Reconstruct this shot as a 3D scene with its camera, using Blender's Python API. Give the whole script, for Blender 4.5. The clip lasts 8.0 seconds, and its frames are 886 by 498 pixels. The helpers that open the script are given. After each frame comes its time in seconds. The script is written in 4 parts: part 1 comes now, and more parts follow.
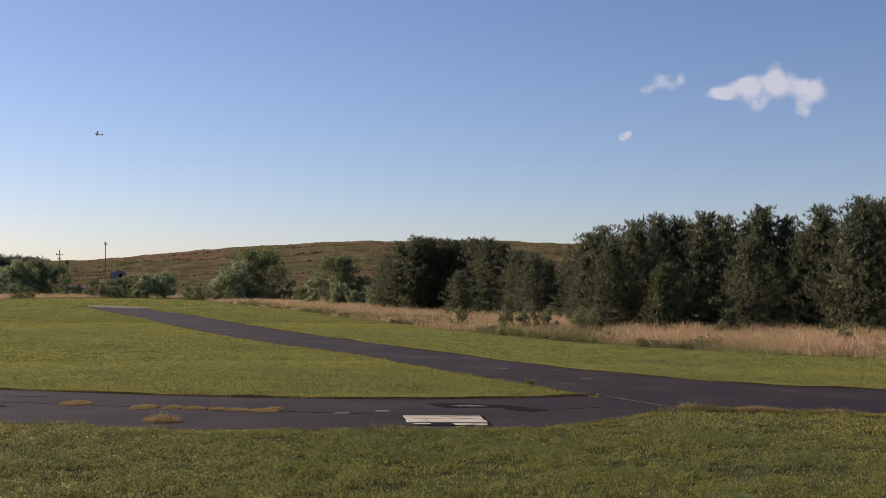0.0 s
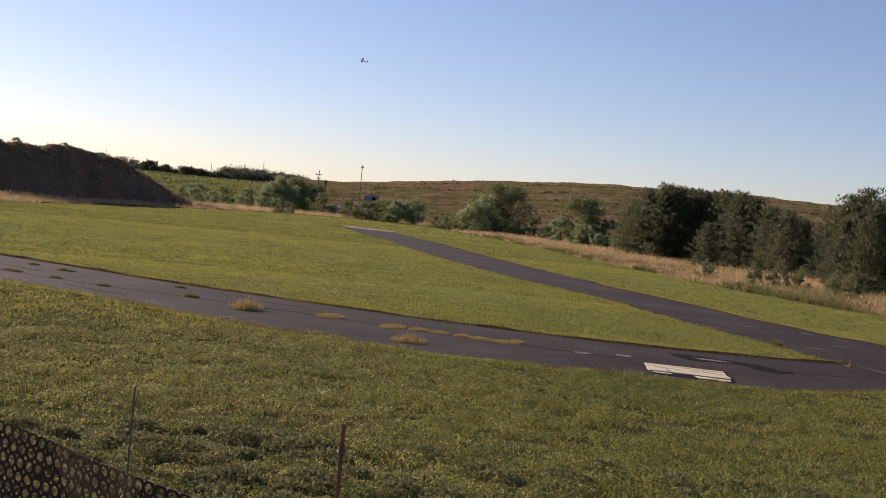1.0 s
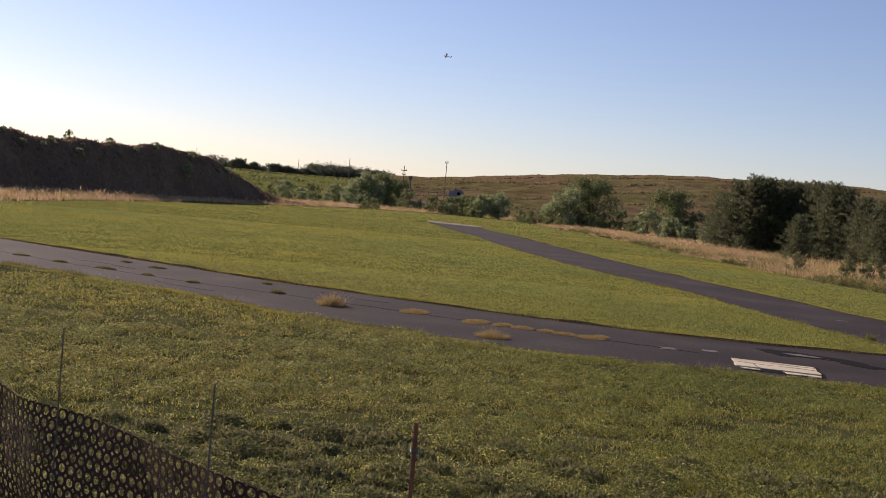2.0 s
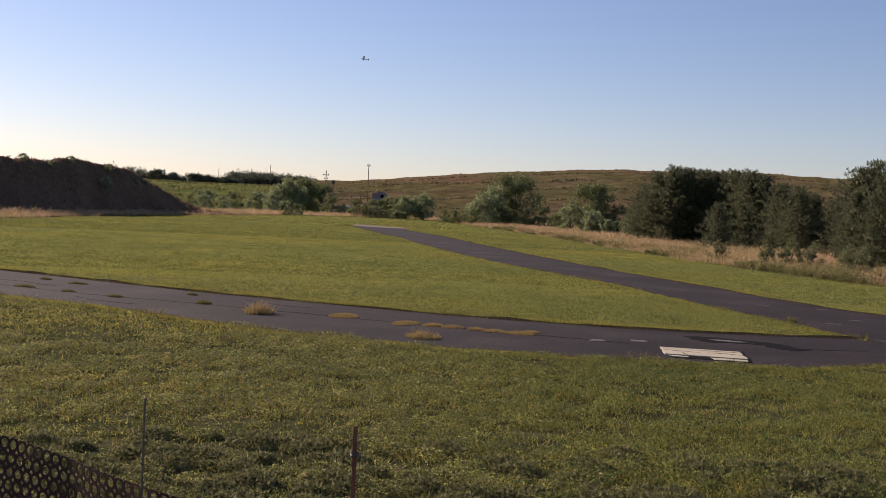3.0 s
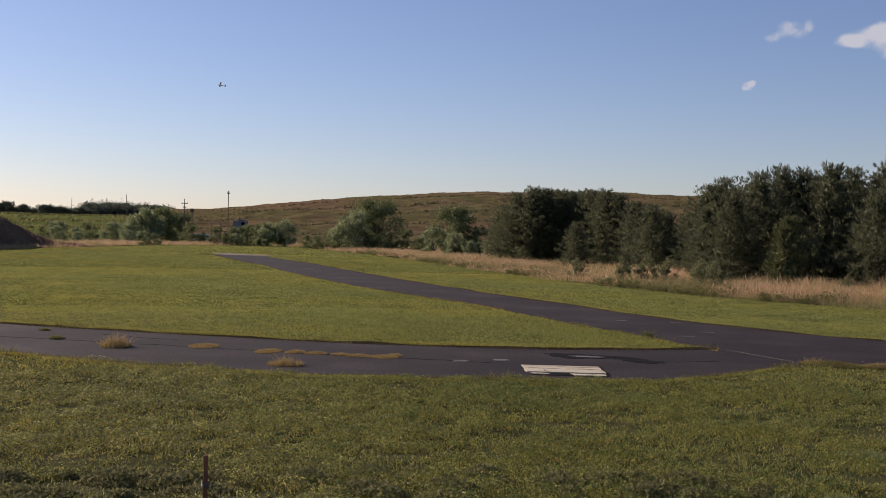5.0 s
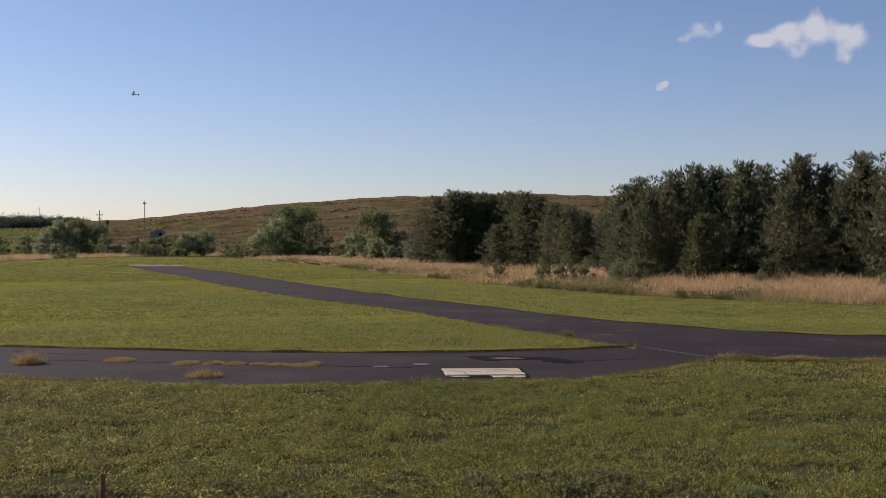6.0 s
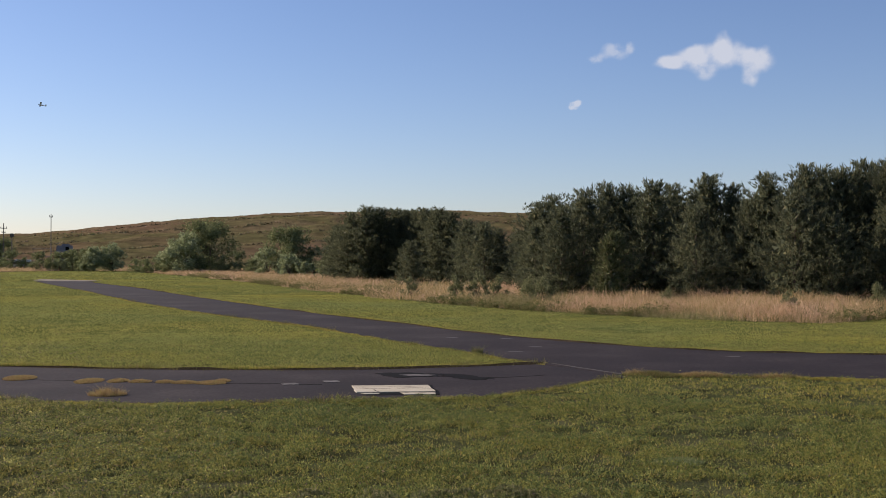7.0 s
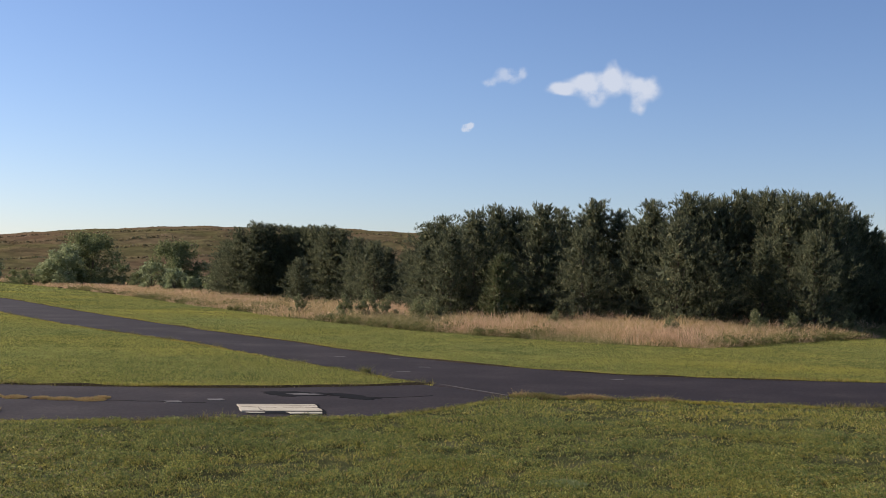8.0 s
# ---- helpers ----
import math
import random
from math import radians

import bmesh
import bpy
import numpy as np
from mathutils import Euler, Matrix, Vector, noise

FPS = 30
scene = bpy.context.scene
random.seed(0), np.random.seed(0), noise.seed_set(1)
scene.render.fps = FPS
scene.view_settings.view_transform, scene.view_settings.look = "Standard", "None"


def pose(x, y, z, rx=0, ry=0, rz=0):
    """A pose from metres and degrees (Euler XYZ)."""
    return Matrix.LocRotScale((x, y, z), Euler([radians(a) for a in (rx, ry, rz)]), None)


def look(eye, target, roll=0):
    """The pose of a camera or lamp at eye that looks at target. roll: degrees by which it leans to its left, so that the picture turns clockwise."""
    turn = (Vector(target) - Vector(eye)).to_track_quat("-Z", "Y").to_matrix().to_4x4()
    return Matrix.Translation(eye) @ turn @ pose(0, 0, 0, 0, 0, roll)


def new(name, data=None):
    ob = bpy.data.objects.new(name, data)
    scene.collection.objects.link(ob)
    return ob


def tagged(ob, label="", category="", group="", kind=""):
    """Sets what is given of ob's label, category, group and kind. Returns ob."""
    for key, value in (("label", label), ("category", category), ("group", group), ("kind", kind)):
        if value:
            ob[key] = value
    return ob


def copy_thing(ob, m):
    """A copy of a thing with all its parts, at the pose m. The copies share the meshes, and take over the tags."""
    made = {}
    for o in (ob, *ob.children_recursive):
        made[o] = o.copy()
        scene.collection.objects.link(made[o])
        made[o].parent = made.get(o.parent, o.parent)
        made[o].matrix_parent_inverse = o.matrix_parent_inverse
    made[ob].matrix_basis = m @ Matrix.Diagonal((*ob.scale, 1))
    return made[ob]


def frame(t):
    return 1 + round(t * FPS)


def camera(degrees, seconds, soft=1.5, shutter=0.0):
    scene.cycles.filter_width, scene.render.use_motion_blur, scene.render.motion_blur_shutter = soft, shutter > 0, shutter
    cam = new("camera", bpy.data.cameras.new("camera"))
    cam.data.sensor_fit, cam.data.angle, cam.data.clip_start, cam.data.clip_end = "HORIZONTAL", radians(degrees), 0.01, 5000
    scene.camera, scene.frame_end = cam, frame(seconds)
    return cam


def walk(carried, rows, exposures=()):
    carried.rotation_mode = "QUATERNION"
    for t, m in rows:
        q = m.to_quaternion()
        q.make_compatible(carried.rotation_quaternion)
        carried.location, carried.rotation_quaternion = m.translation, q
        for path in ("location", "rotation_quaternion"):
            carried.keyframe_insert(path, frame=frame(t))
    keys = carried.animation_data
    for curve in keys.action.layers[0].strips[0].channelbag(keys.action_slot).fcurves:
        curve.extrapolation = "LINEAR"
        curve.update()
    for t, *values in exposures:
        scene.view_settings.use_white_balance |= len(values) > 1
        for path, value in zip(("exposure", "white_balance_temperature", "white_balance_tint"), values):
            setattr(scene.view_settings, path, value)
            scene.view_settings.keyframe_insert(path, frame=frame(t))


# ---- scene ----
# ---------------------------------------------------------------- camera
cam = camera(42.82, 8.0, soft=0.8)
PATH = [
    (0.0, 0.048, 0.008, 2.213, -0.08, 1.87, 0.64),
    (0.5, -0.001, -0.018, 2.202, 3.38, 0.65, 1.03),
    (0.8, -0.078, 0.000, 2.175, 9.79, -1.14, 5.64),
    (1.0, -0.085, -0.025, 2.185, 12.05, -1.83, 5.63),
    (1.2, -0.062, -0.029, 2.200, 15.12, -1.43, 6.73),
    (2.3, -0.040, -0.010, 2.205, 16.15, -2.78, 4.76),
    (2.5, -0.049, 0.004, 2.204, 14.65, -2.44, 4.21),
    (3.0, -0.073, 0.022, 2.190, 12.58, -2.17, 2.71),
    (3.5, -0.069, 0.026, 2.185, 11.51, -2.18, 2.12),
    (4.0, -0.060, 0.012, 2.185, 9.51, -1.87, 1.35),
    (4.5, -0.055, -0.005, 2.186, 7.25, -1.31, 1.28),
    (4.7, -0.042, 0.000, 2.186, 6.66, -0.99, 1.35),
    (5.8, 0.050, 0.000, 2.196, 2.63, -0.47, 0.10),
    (6.0, 0.063, -0.010, 2.198, 1.78, -0.44, -0.20),
    (6.5, 0.075, -0.020, 2.203, 0.00, 0.12, -0.02),
    (7.0, 0.120, 0.010, 2.208, -2.56, 0.37, 0.12),
    (7.5, 0.145, 0.030, 2.218, -4.83, 0.98, 0.10),
    (8.0, 0.110, 0.038, 2.215, -8.11, 1.42, 1.42),
]


def stand(x, y, z, yaw, pitch, roll):
    a, p = radians(yaw), radians(pitch)
    way = Vector((-math.sin(a) * math.cos(p), math.cos(a) * math.cos(p), math.sin(p)))
    return look((x, y, z), Vector((x, y, z)) + way, roll)


walk(cam, [(t, stand(*row)) for t, *row in PATH], [(0.0, 0.5, 5700, 27), (0.5, 0.54, 5750, 28), (1.0, 0.66, 6020, 29), (2.5, 0.59, 5960, 30), (4.5, 0.39, 5830, 29), (6.5, 0.51, 5650, 26), (8.0, 0.71, 5480, 22)])

# ---------------------------------------------------------------- sky and sun
SUN_AZ, SUN_EL = 62.0, 26.0          # degrees to the left of +y, and above the ground
world = bpy.data.worlds.new("sky")
scene.world = world
world.use_nodes = True
wn = world.node_tree.nodes
sky = wn.new("ShaderNodeTexSky")
sky.sky_type, sky.sun_disc = "NISHITA", False
sky.sun_elevation, sky.sun_rotation = radians(SUN_EL), radians(-SUN_AZ)
sky.altitude, sky.air_density, sky.dust_density, sky.ozone_density = 200.0, 1.0, 0.32, 1.4
world.node_tree.links.new(sky.outputs[0], wn["Background"].inputs[0])
wn["Background"].inputs[1].default_value = 0.062
lamp = bpy.data.lights.new("sun", "SUN")
lamp.energy, lamp.angle, lamp.color = 5.0, radians(0.6), (1.0, 0.84, 0.57)
sun = new("sun", lamp)
SUN_WAY = Vector((-math.sin(radians(SUN_AZ)) * math.cos(radians(SUN_EL)), math.cos(radians(SUN_AZ)) * math.cos(radians(SUN_EL)), math.sin(radians(SUN_EL))))
sun.matrix_world = look(SUN_WAY * 50, (0, 0, 0))


# ---------------------------------------------------------------- materials
def mat(name, rough=0.9, spec=0.3):
    m = bpy.data.materials.new(name)
    m.use_nodes = True
    b = m.node_tree.nodes["Principled BSDF"]
    b.inputs["Roughness"].default_value = rough
    b.inputs["Specular IOR Level"].default_value = spec
    return m, m.node_tree.nodes, m.node_tree.links, b


def ramp(nodes, links, source, stops):
    r = nodes.new("ShaderNodeValToRGB")
    while len(r.color_ramp.elements) < len(stops):
        r.color_ramp.elements.new(0.5)
    for e, (p, c) in zip(r.color_ramp.elements, stops):
        e.position, e.color = p, (*c, 1)
    links.new(source, r.inputs[0])
    return r.outputs[0]


def noise_tex(nodes, links, scale, detail=4.0, stretch=None):
    co = nodes.new("ShaderNodeTexCoord")
    src = co.outputs["Object"]
    if stretch:
        mp = nodes.new("ShaderNodeMapping")
        mp.inputs["Scale"].default_value = stretch
        links.new(src, mp.inputs[0])
        src = mp.outputs[0]
    n = nodes.new("ShaderNodeTexNoise")
    n.inputs["Scale"].default_value, n.inputs["Detail"].default_value = scale, detail
    links.new(src, n.inputs["Vector"])
    return n.outputs["Fac"]


def blend(nodes, links, a, b, fac, kind="MIX"):
    mx = nodes.new("ShaderNodeMix")
    mx.data_type, mx.blend_type = "RGBA", kind
    if isinstance(fac, float):
        mx.inputs[0].default_value = fac
    else:
        links.new(fac, mx.inputs[0])
    for v, i in ((a, 6), (b, 7)):
        if isinstance(v, tuple):
            mx.inputs[i].default_value = (*v, 1)
        else:
            links.new(v, mx.inputs[i])
    return mx.outputs[2]


def bump(nodes, links, b, height, strength, distance):
    k = nodes.new("ShaderNodeBump")
    k.inputs["Strength"].default_value, k.inputs["Distance"].default_value = strength, distance
    links.new(height, k.inputs["Height"])
    links.new(k.outputs[0], b.inputs["Normal"])


def surface(name, stops, scale, fine, rough=0.9, relief=0.0, spec=0.3, stretch=None, fine_amount=0.5):
    """Two scales of noise over a colour ramp, with a little relief."""
    m, n, l, b = mat(name, rough, spec)
    big = ramp(n, l, noise_tex(n, l, scale, 5.0, stretch), stops)
    small = ramp(n, l, noise_tex(n, l, fine, 6.0, stretch), [(0.3, (0.55, 0.55, 0.55)), (0.7, (1.25, 1.25, 1.25))])
    l.new(blend(n, l, big, small, fine_amount, "MULTIPLY"), b.inputs["Base Color"])
    if relief:
        bump(n, l, b, noise_tex(n, l, fine, 6.0, stretch), 0.8, relief)
    return m


def leafy(name, stops, through_light=0.35, rough=0.75, patches=None):
    """Blades, needles and leaves: each its own shade, lit through from behind."""
    m, n, l, b = mat(name, rough, 0.06)
    geo = n.new("ShaderNodeNewGeometry")
    col = ramp(n, l, geo.outputs["Random Per Island"], stops)
    if patches:
        for scale, tint in (patches if isinstance(patches, list) else [patches]):
            wide = ramp(n, l, noise_tex(n, l, scale, 4.0), [(0.35, (1, 1, 1)), (0.65, tint)])
            col = blend(n, l, col, wide, 1.0, "MULTIPLY")
    l.new(col, b.inputs["Base Color"])
    tr = n.new("ShaderNodeBsdfTranslucent")
    l.new(col, tr.inputs["Color"])
    mx = n.new("ShaderNodeMixShader")
    mx.inputs[0].default_value = through_light
    l.new(b.outputs[0], mx.inputs[1])
    l.new(tr.outputs[0], mx.inputs[2])
    l.new(mx.outputs[0], n["Material Output"].inputs["Surface"])
    return m


M_LAWN = surface("lawn", [(0.3, (0.07, 0.08, 0.024)), (0.5, (0.115, 0.126, 0.036)), (0.7, (0.17, 0.162, 0.05))], 0.8, 34.0, relief=0.06, spec=0.0, fine_amount=1.0)
M_ASPHALT = surface("asphalt", [(0.3, (0.016, 0.0125, 0.0135)), (0.5, (0.024, 0.018, 0.019)), (0.62, (0.032, 0.025, 0.025)), (0.8, (0.054, 0.041, 0.038))], 0.45, 16.0, rough=0.92, relief=0.006, spec=0.14, fine_amount=0.8)
M_BLADE = leafy("grass_blade", [(0.0, (0.1397, 0.1496, 0.0422)), (0.4, (0.2475, 0.2508, 0.0581)), (0.75, (0.3784, 0.3531, 0.0752)), (1.0, (0.4774, 0.3685, 0.1518))], 0.4, patches=(0.2, (1.22, 1.1, 0.85)))
M_LEAFLET = leafy("lawn_leaf", [(0.0, (0.1492, 0.1477, 0.0669)), (0.35, (0.307, 0.3052, 0.1015)), (0.65, (0.5554, 0.5055, 0.1341)), (0.87, (0.834, 0.6963, 0.1991)), (0.88, (0.4967, 0.3307, 0.2234)), (1.0, (0.297, 0.2019, 0.1441))], 0.42, patches=[(0.5, (0.74, 0.84, 0.9)), (1.7, (0.6, 0.62, 0.66)), (5.0, (0.62, 0.66, 0.7))])
M_GREENLEAF = leafy("fine_lawn_leaf", [(0.0, (0.094, 0.1183, 0.0432)), (0.4, (0.1799, 0.215, 0.0674)), (0.8, (0.3127, 0.3334, 0.0916)), (0.92, (0.4698, 0.4454, 0.1331)), (1.0, (0.2674, 0.1936, 0.1175))], 0.4, patches=[(0.35, (1.25, 1.12, 0.85)), (2.0, (0.66, 0.72, 0.75)), (5.0, (0.68, 0.72, 0.75))])
M_DRYWEED = leafy("dry_weed", [(0.0, (0.2167, 0.1462, 0.0682)), (0.6, (0.3991, 0.273, 0.1286)), (1.0, (0.3326, 0.3248, 0.0902))], 0.35)
M_FIELD = leafy("field_grass", [(0.0, (0.2451, 0.2695, 0.0856)), (0.5, (0.3135, 0.33, 0.1007)), (0.92, (0.3762, 0.3795, 0.1173)), (1.0, (0.4104, 0.341, 0.1794))], 0.45, patches=[(0.11, (1.3, 1.1, 0.75)), (0.5, (0.84, 0.9, 0.92)), (1.6, (0.88, 0.9, 0.9))])
M_HILLGRASS = leafy("hill_tuft", [(0.0, (0.067, 0.0568, 0.0336)), (0.35, (0.175, 0.1303, 0.0696)), (0.65, (0.255, 0.1754, 0.1044)), (0.85, (0.175, 0.1695, 0.0696)), (1.0, (0.349, 0.2381, 0.1668))], 0.25, patches=(0.03, (0.8, 1.0, 0.8)))
M_GRAVEL = surface("pale_gravel", [(0.3, (0.2, 0.17, 0.13)), (0.7, (0.36, 0.32, 0.26))], 0.8, 12.0, spec=0.0)
M_CUSHION = leafy("cushion_grass", [(0.0, (0.0845, 0.089, 0.0358)), (0.6, (0.1682, 0.1662, 0.0707)), (1.0, (0.2797, 0.2496, 0.1172))], 0.35)
M_THATCH = surface("thatch", [(0.3, (0.0422, 0.0446, 0.021)), (0.5, (0.0686, 0.0735, 0.0314)), (0.7, (0.1109, 0.105, 0.0524))], 1.4, 40.0, relief=0.04, spec=0.0, fine_amount=1.0)
# soil of the verges, its dark tone also carries the shade under the sod
M_SHADED_SOIL = surface("soil", [(0.3, (0.03, 0.024, 0.017)), (0.7, (0.06, 0.047, 0.032))], 1.5, 25.0, relief=0.02, spec=0.0)
M_FRINGE = leafy("fringe_grass", [(0.0, (0.078, 0.085, 0.021)), (0.6, (0.175, 0.155, 0.050)), (1.0, (0.272, 0.211, 0.117))], 0.4)
M_DRY = leafy("dry_grass", [(0.0, (0.3594, 0.2335, 0.1329)), (0.3, (0.5989, 0.391, 0.2416)), (0.85, (0.8625, 0.5837, 0.4047)), (0.86, (0.2636, 0.2335, 0.0845)), (1.0, (0.4072, 0.3152, 0.145))], 0.4, patches=[(0.22, (0.74, 0.84, 0.64)), (1.1, (0.88, 0.86, 0.82))])
M_WEED = leafy("low_weed", [(0.0, (0.091, 0.1014, 0.0364)), (0.7, (0.195, 0.1885, 0.065)), (1.0, (0.312, 0.2535, 0.1105))], 0.35)
M_OLIVE = leafy("olive_grass", [(0.0, (0.162, 0.1522, 0.0605)), (0.5, (0.27, 0.2415, 0.099)), (0.85, (0.3888, 0.315, 0.154)), (1.0, (0.5184, 0.3675, 0.231))], 0.4)
M_PINE = leafy("pine_needle", [(0.0, (0.0608, 0.0725, 0.0428)), (0.6, (0.1174, 0.1278, 0.0684)), (1.0, (0.2149, 0.2022, 0.1068))], 0.45, rough=0.55)
M_PINE_LIGHT = leafy("young_pine_needle", [(0.0, (0.069, 0.0864, 0.036)), (0.6, (0.1294, 0.1396, 0.06)), (1.0, (0.207, 0.1862, 0.096))], 0.25, rough=0.55)
M_LEAF = leafy("leaf", [(0.0, (0.0834, 0.1012, 0.0448)), (0.6, (0.175, 0.1992, 0.0822)), (1.0, (0.3335, 0.3348, 0.1495))], 0.35)
# pale leaf of the silvery bushes; on trees it also paints the sunlit side
M_LEAF_PALE = leafy("pale_leaf", [(0.0, (0.15, 0.18, 0.084)), (0.6, (0.276, 0.306, 0.15)), (1.0, (0.444, 0.462, 0.258))], 0.4)
M_MOUNDWEED = leafy("mound_weed", [(0.0, (0.122, 0.076, 0.053)), (0.6, (0.191, 0.117, 0.076)), (1.0, (0.273, 0.175, 0.105))], 0.25)
M_FAR = leafy("far_wood", [(0.0, (0.0694, 0.0816, 0.0571)), (1.0, (0.1469, 0.1591, 0.1061))], 0.3)
M_BUSH = leafy("bush_leaf", [(0.0, (0.0945, 0.1045, 0.048)), (0.6, (0.1995, 0.209, 0.096)), (1.0, (0.336, 0.323, 0.168))], 0.4)
# dark brown weeds, the shade at the tall grass foot put into the colour
M_EDGEWEED = leafy("edge_weed", [(0.0, (0.025, 0.022, 0.012)), (1.0, (0.075, 0.06, 0.03))], 0.2)
M_BARK = surface("bark", [(0.3, (0.06, 0.045, 0.035)), (0.7, (0.16, 0.12, 0.09))], 2.0, 20.0)
M_HILL = surface("hill_grass", [(0.25, (0.076, 0.0514, 0.0342)), (0.42, (0.153, 0.1028, 0.0604)), (0.58, (0.1102, 0.0983, 0.0422)), (0.8, (0.1843, 0.1262, 0.0809))], 0.03, 0.35, relief=0.8, stretch=(0.785, 0.780, 0.795), fine_amount=0.8, spec=0.0)
M_MEADOW = surface("meadow", [(0.3, (0.072, 0.095, 0.025)), (0.55, (0.124, 0.149, 0.043)), (0.8, (0.165, 0.158, 0.061))], 0.03, 0.7, relief=0.3, spec=0.0)
M_MOUND = surface("mound_weeds", [(0.3, (0.114, 0.077, 0.054)), (0.6, (0.164, 0.110, 0.070)), (0.8, (0.226, 0.144, 0.086))], 0.25, 2.5, relief=0.3, spec=0.0)
M_CONCRETE = surface("weathered_concrete", [(0.3, (0.332, 0.288, 0.203)), (0.5, (0.438, 0.388, 0.281)), (0.7, (0.492, 0.444, 0.333))], 1.6, 30.0, relief=0.003, fine_amount=0.35)
M_PATCHGREY = surface("bare_patch", [(0.3, (0.072, 0.063, 0.058)), (0.7, (0.135, 0.121, 0.112))], 3.0, 30.0, relief=0.004)
M_SCUFF = surface("scuffed_asphalt", [(0.3, (0.055, 0.048, 0.045)), (0.7, (0.1, 0.09, 0.085))], 5.0, 40.0, relief=0.003)
M_PALEGRASS = leafy("pale_grass", [(0.0, (0.14, 0.1672, 0.062)), (0.6, (0.224, 0.2584, 0.1054)), (1.0, (0.308, 0.3192, 0.155))], 0.35)
M_TAR = surface("tar", [(0.3, (0.0032, 0.0032, 0.0032)), (0.7, (0.0064, 0.006, 0.006))], 2.0, 30.0, rough=0.95, spec=0.08)
M_NET = surface("net_plastic", [(0.3, (0.0352, 0.0162, 0.0144)), (0.7, (0.066, 0.027, 0.0234))], 3.0, 40.0, rough=0.7, spec=0.15)
M_RUST = surface("rusty_steel", [(0.3, (0.16, 0.06, 0.035)), (0.7, (0.28, 0.11, 0.06))], 6.0, 50.0, rough=0.8)
M_STEEL = surface("dull_steel", [(0.3, (0.0987, 0.0768, 0.0566)), (0.7, (0.1603, 0.12, 0.0869))], 6.0, 50.0, rough=0.6)
M_WHITE = surface("white_paint", [(0.3, (0.7, 0.69, 0.66)), (0.7, (0.82, 0.81, 0.79))], 1.5, 18.0, rough=0.5, fine_amount=0.2)
M_BLUE = surface("dark_trim", [(0.3, (0.03, 0.05, 0.12)), (0.7, (0.05, 0.07, 0.16))], 3.0, 20.0, rough=0.4)
M_SHED = surface("shed_paint", [(0.3, (0.187, 0.1716, 0.1815)), (0.7, (0.264, 0.2444, 0.253))], 0.8, 8.0, rough=0.7)
M_POLE = surface("weathered_pole", [(0.3, (0.1, 0.08, 0.065)), (0.7, (0.2, 0.17, 0.14))], 1.0, 12.0)


# ---------------------------------------------------------------- builders
def mesh_of(name, verts, faces, material):
    me = bpy.data.meshes.new(name)
    me.from_pydata([tuple(v) for v in verts], [], faces)
    me.materials.append(material)
    me.update()
    return me


def tris_of(name, pts, material):
    """A mesh of loose triangles from an array (n, 3, 3)."""
    pts = np.asarray(pts, np.float32).reshape(-1, 3)
    n = len(pts) // 3
    me = bpy.data.meshes.new(name)
    me.vertices.add(len(pts))
    me.vertices.foreach_set("co", pts.ravel())
    me.loops.add(len(pts))
    me.loops.foreach_set("vertex_index", np.arange(len(pts), dtype=np.int32))
    me.polygons.add(n)
    me.polygons.foreach_set("loop_start", np.arange(0, 3 * n, 3, dtype=np.int32))
    me.materials.append(material)
    me.update()
    me.validate()
    return me


def part(name, bm, material, parent, label=""):
    me = bpy.data.meshes.new(name)
    bm.to_mesh(me)
    bm.free()
    me.materials.append(material)
    ob = new(name, me)
    ob.parent = parent
    return tagged(ob, label)


def put_mesh(name, me, parent=None, label=""):
    ob = new(name, me)
    ob.parent = parent
    return tagged(ob, label)


def empty(name, x, y, z=0.0):
    ob = new(name)
    ob.matrix_basis = pose(x, y, z)
    return ob


def rod(bm, a, b, r0, r1=None, sides=8):
    a, b = Vector(a), Vector(b)
    m = Matrix.Translation((a + b) / 2) @ (b - a).to_track_quat("Z", "Y").to_matrix().to_4x4()
    bmesh.ops.create_cone(bm, cap_ends=True, segments=sides, radius1=r0, radius2=r0 if r1 is None else r1, depth=(b - a).length, matrix=m)


def box(bm, centre, size, turn=0.0, soft=0.0):
    made = bmesh.ops.create_cube(bm, size=1.0, matrix=pose(*centre, 0, 0, turn) @ Matrix.Diagonal((*size, 1)))
    if soft:
        edges = list({e for v in made["verts"] for e in v.link_edges})
        bmesh.ops.bevel(bm, geom=edges, offset=soft, segments=2, affect="EDGES")


rng = np.random.default_rng(7)


def smooth_noise(x, y, scale, seed):
    """Cheap value noise in the plane, 0 to 1, for arrays."""
    r = np.random.default_rng(seed).random((64, 64))
    u, v = np.asarray(x) / scale, np.asarray(y) / scale
    i, j = np.floor(u).astype(int), np.floor(v).astype(int)
    a, b = u - i, v - j
    a, b = a * a * (3 - 2 * a), b * b * (3 - 2 * b)
    g = lambda p, q: r[p % 64, q % 64]
    return (g(i, j) * (1 - a) + g(i + 1, j) * a) * (1 - b) + (g(i, j + 1) * (1 - a) + g(i + 1, j + 1) * a) * b


# ---------------------------------------------------------------- plan of the field
def line(points, soft=0.8):
    """y along a polyline of x, rounded over a short stretch."""
    px, py = np.array(points, float).T
    def f(x):
        x = np.asarray(x, float)
        return np.mean([np.interp(x + d, px, py) for d in np.linspace(-soft, soft, 7)], axis=0)
    return f


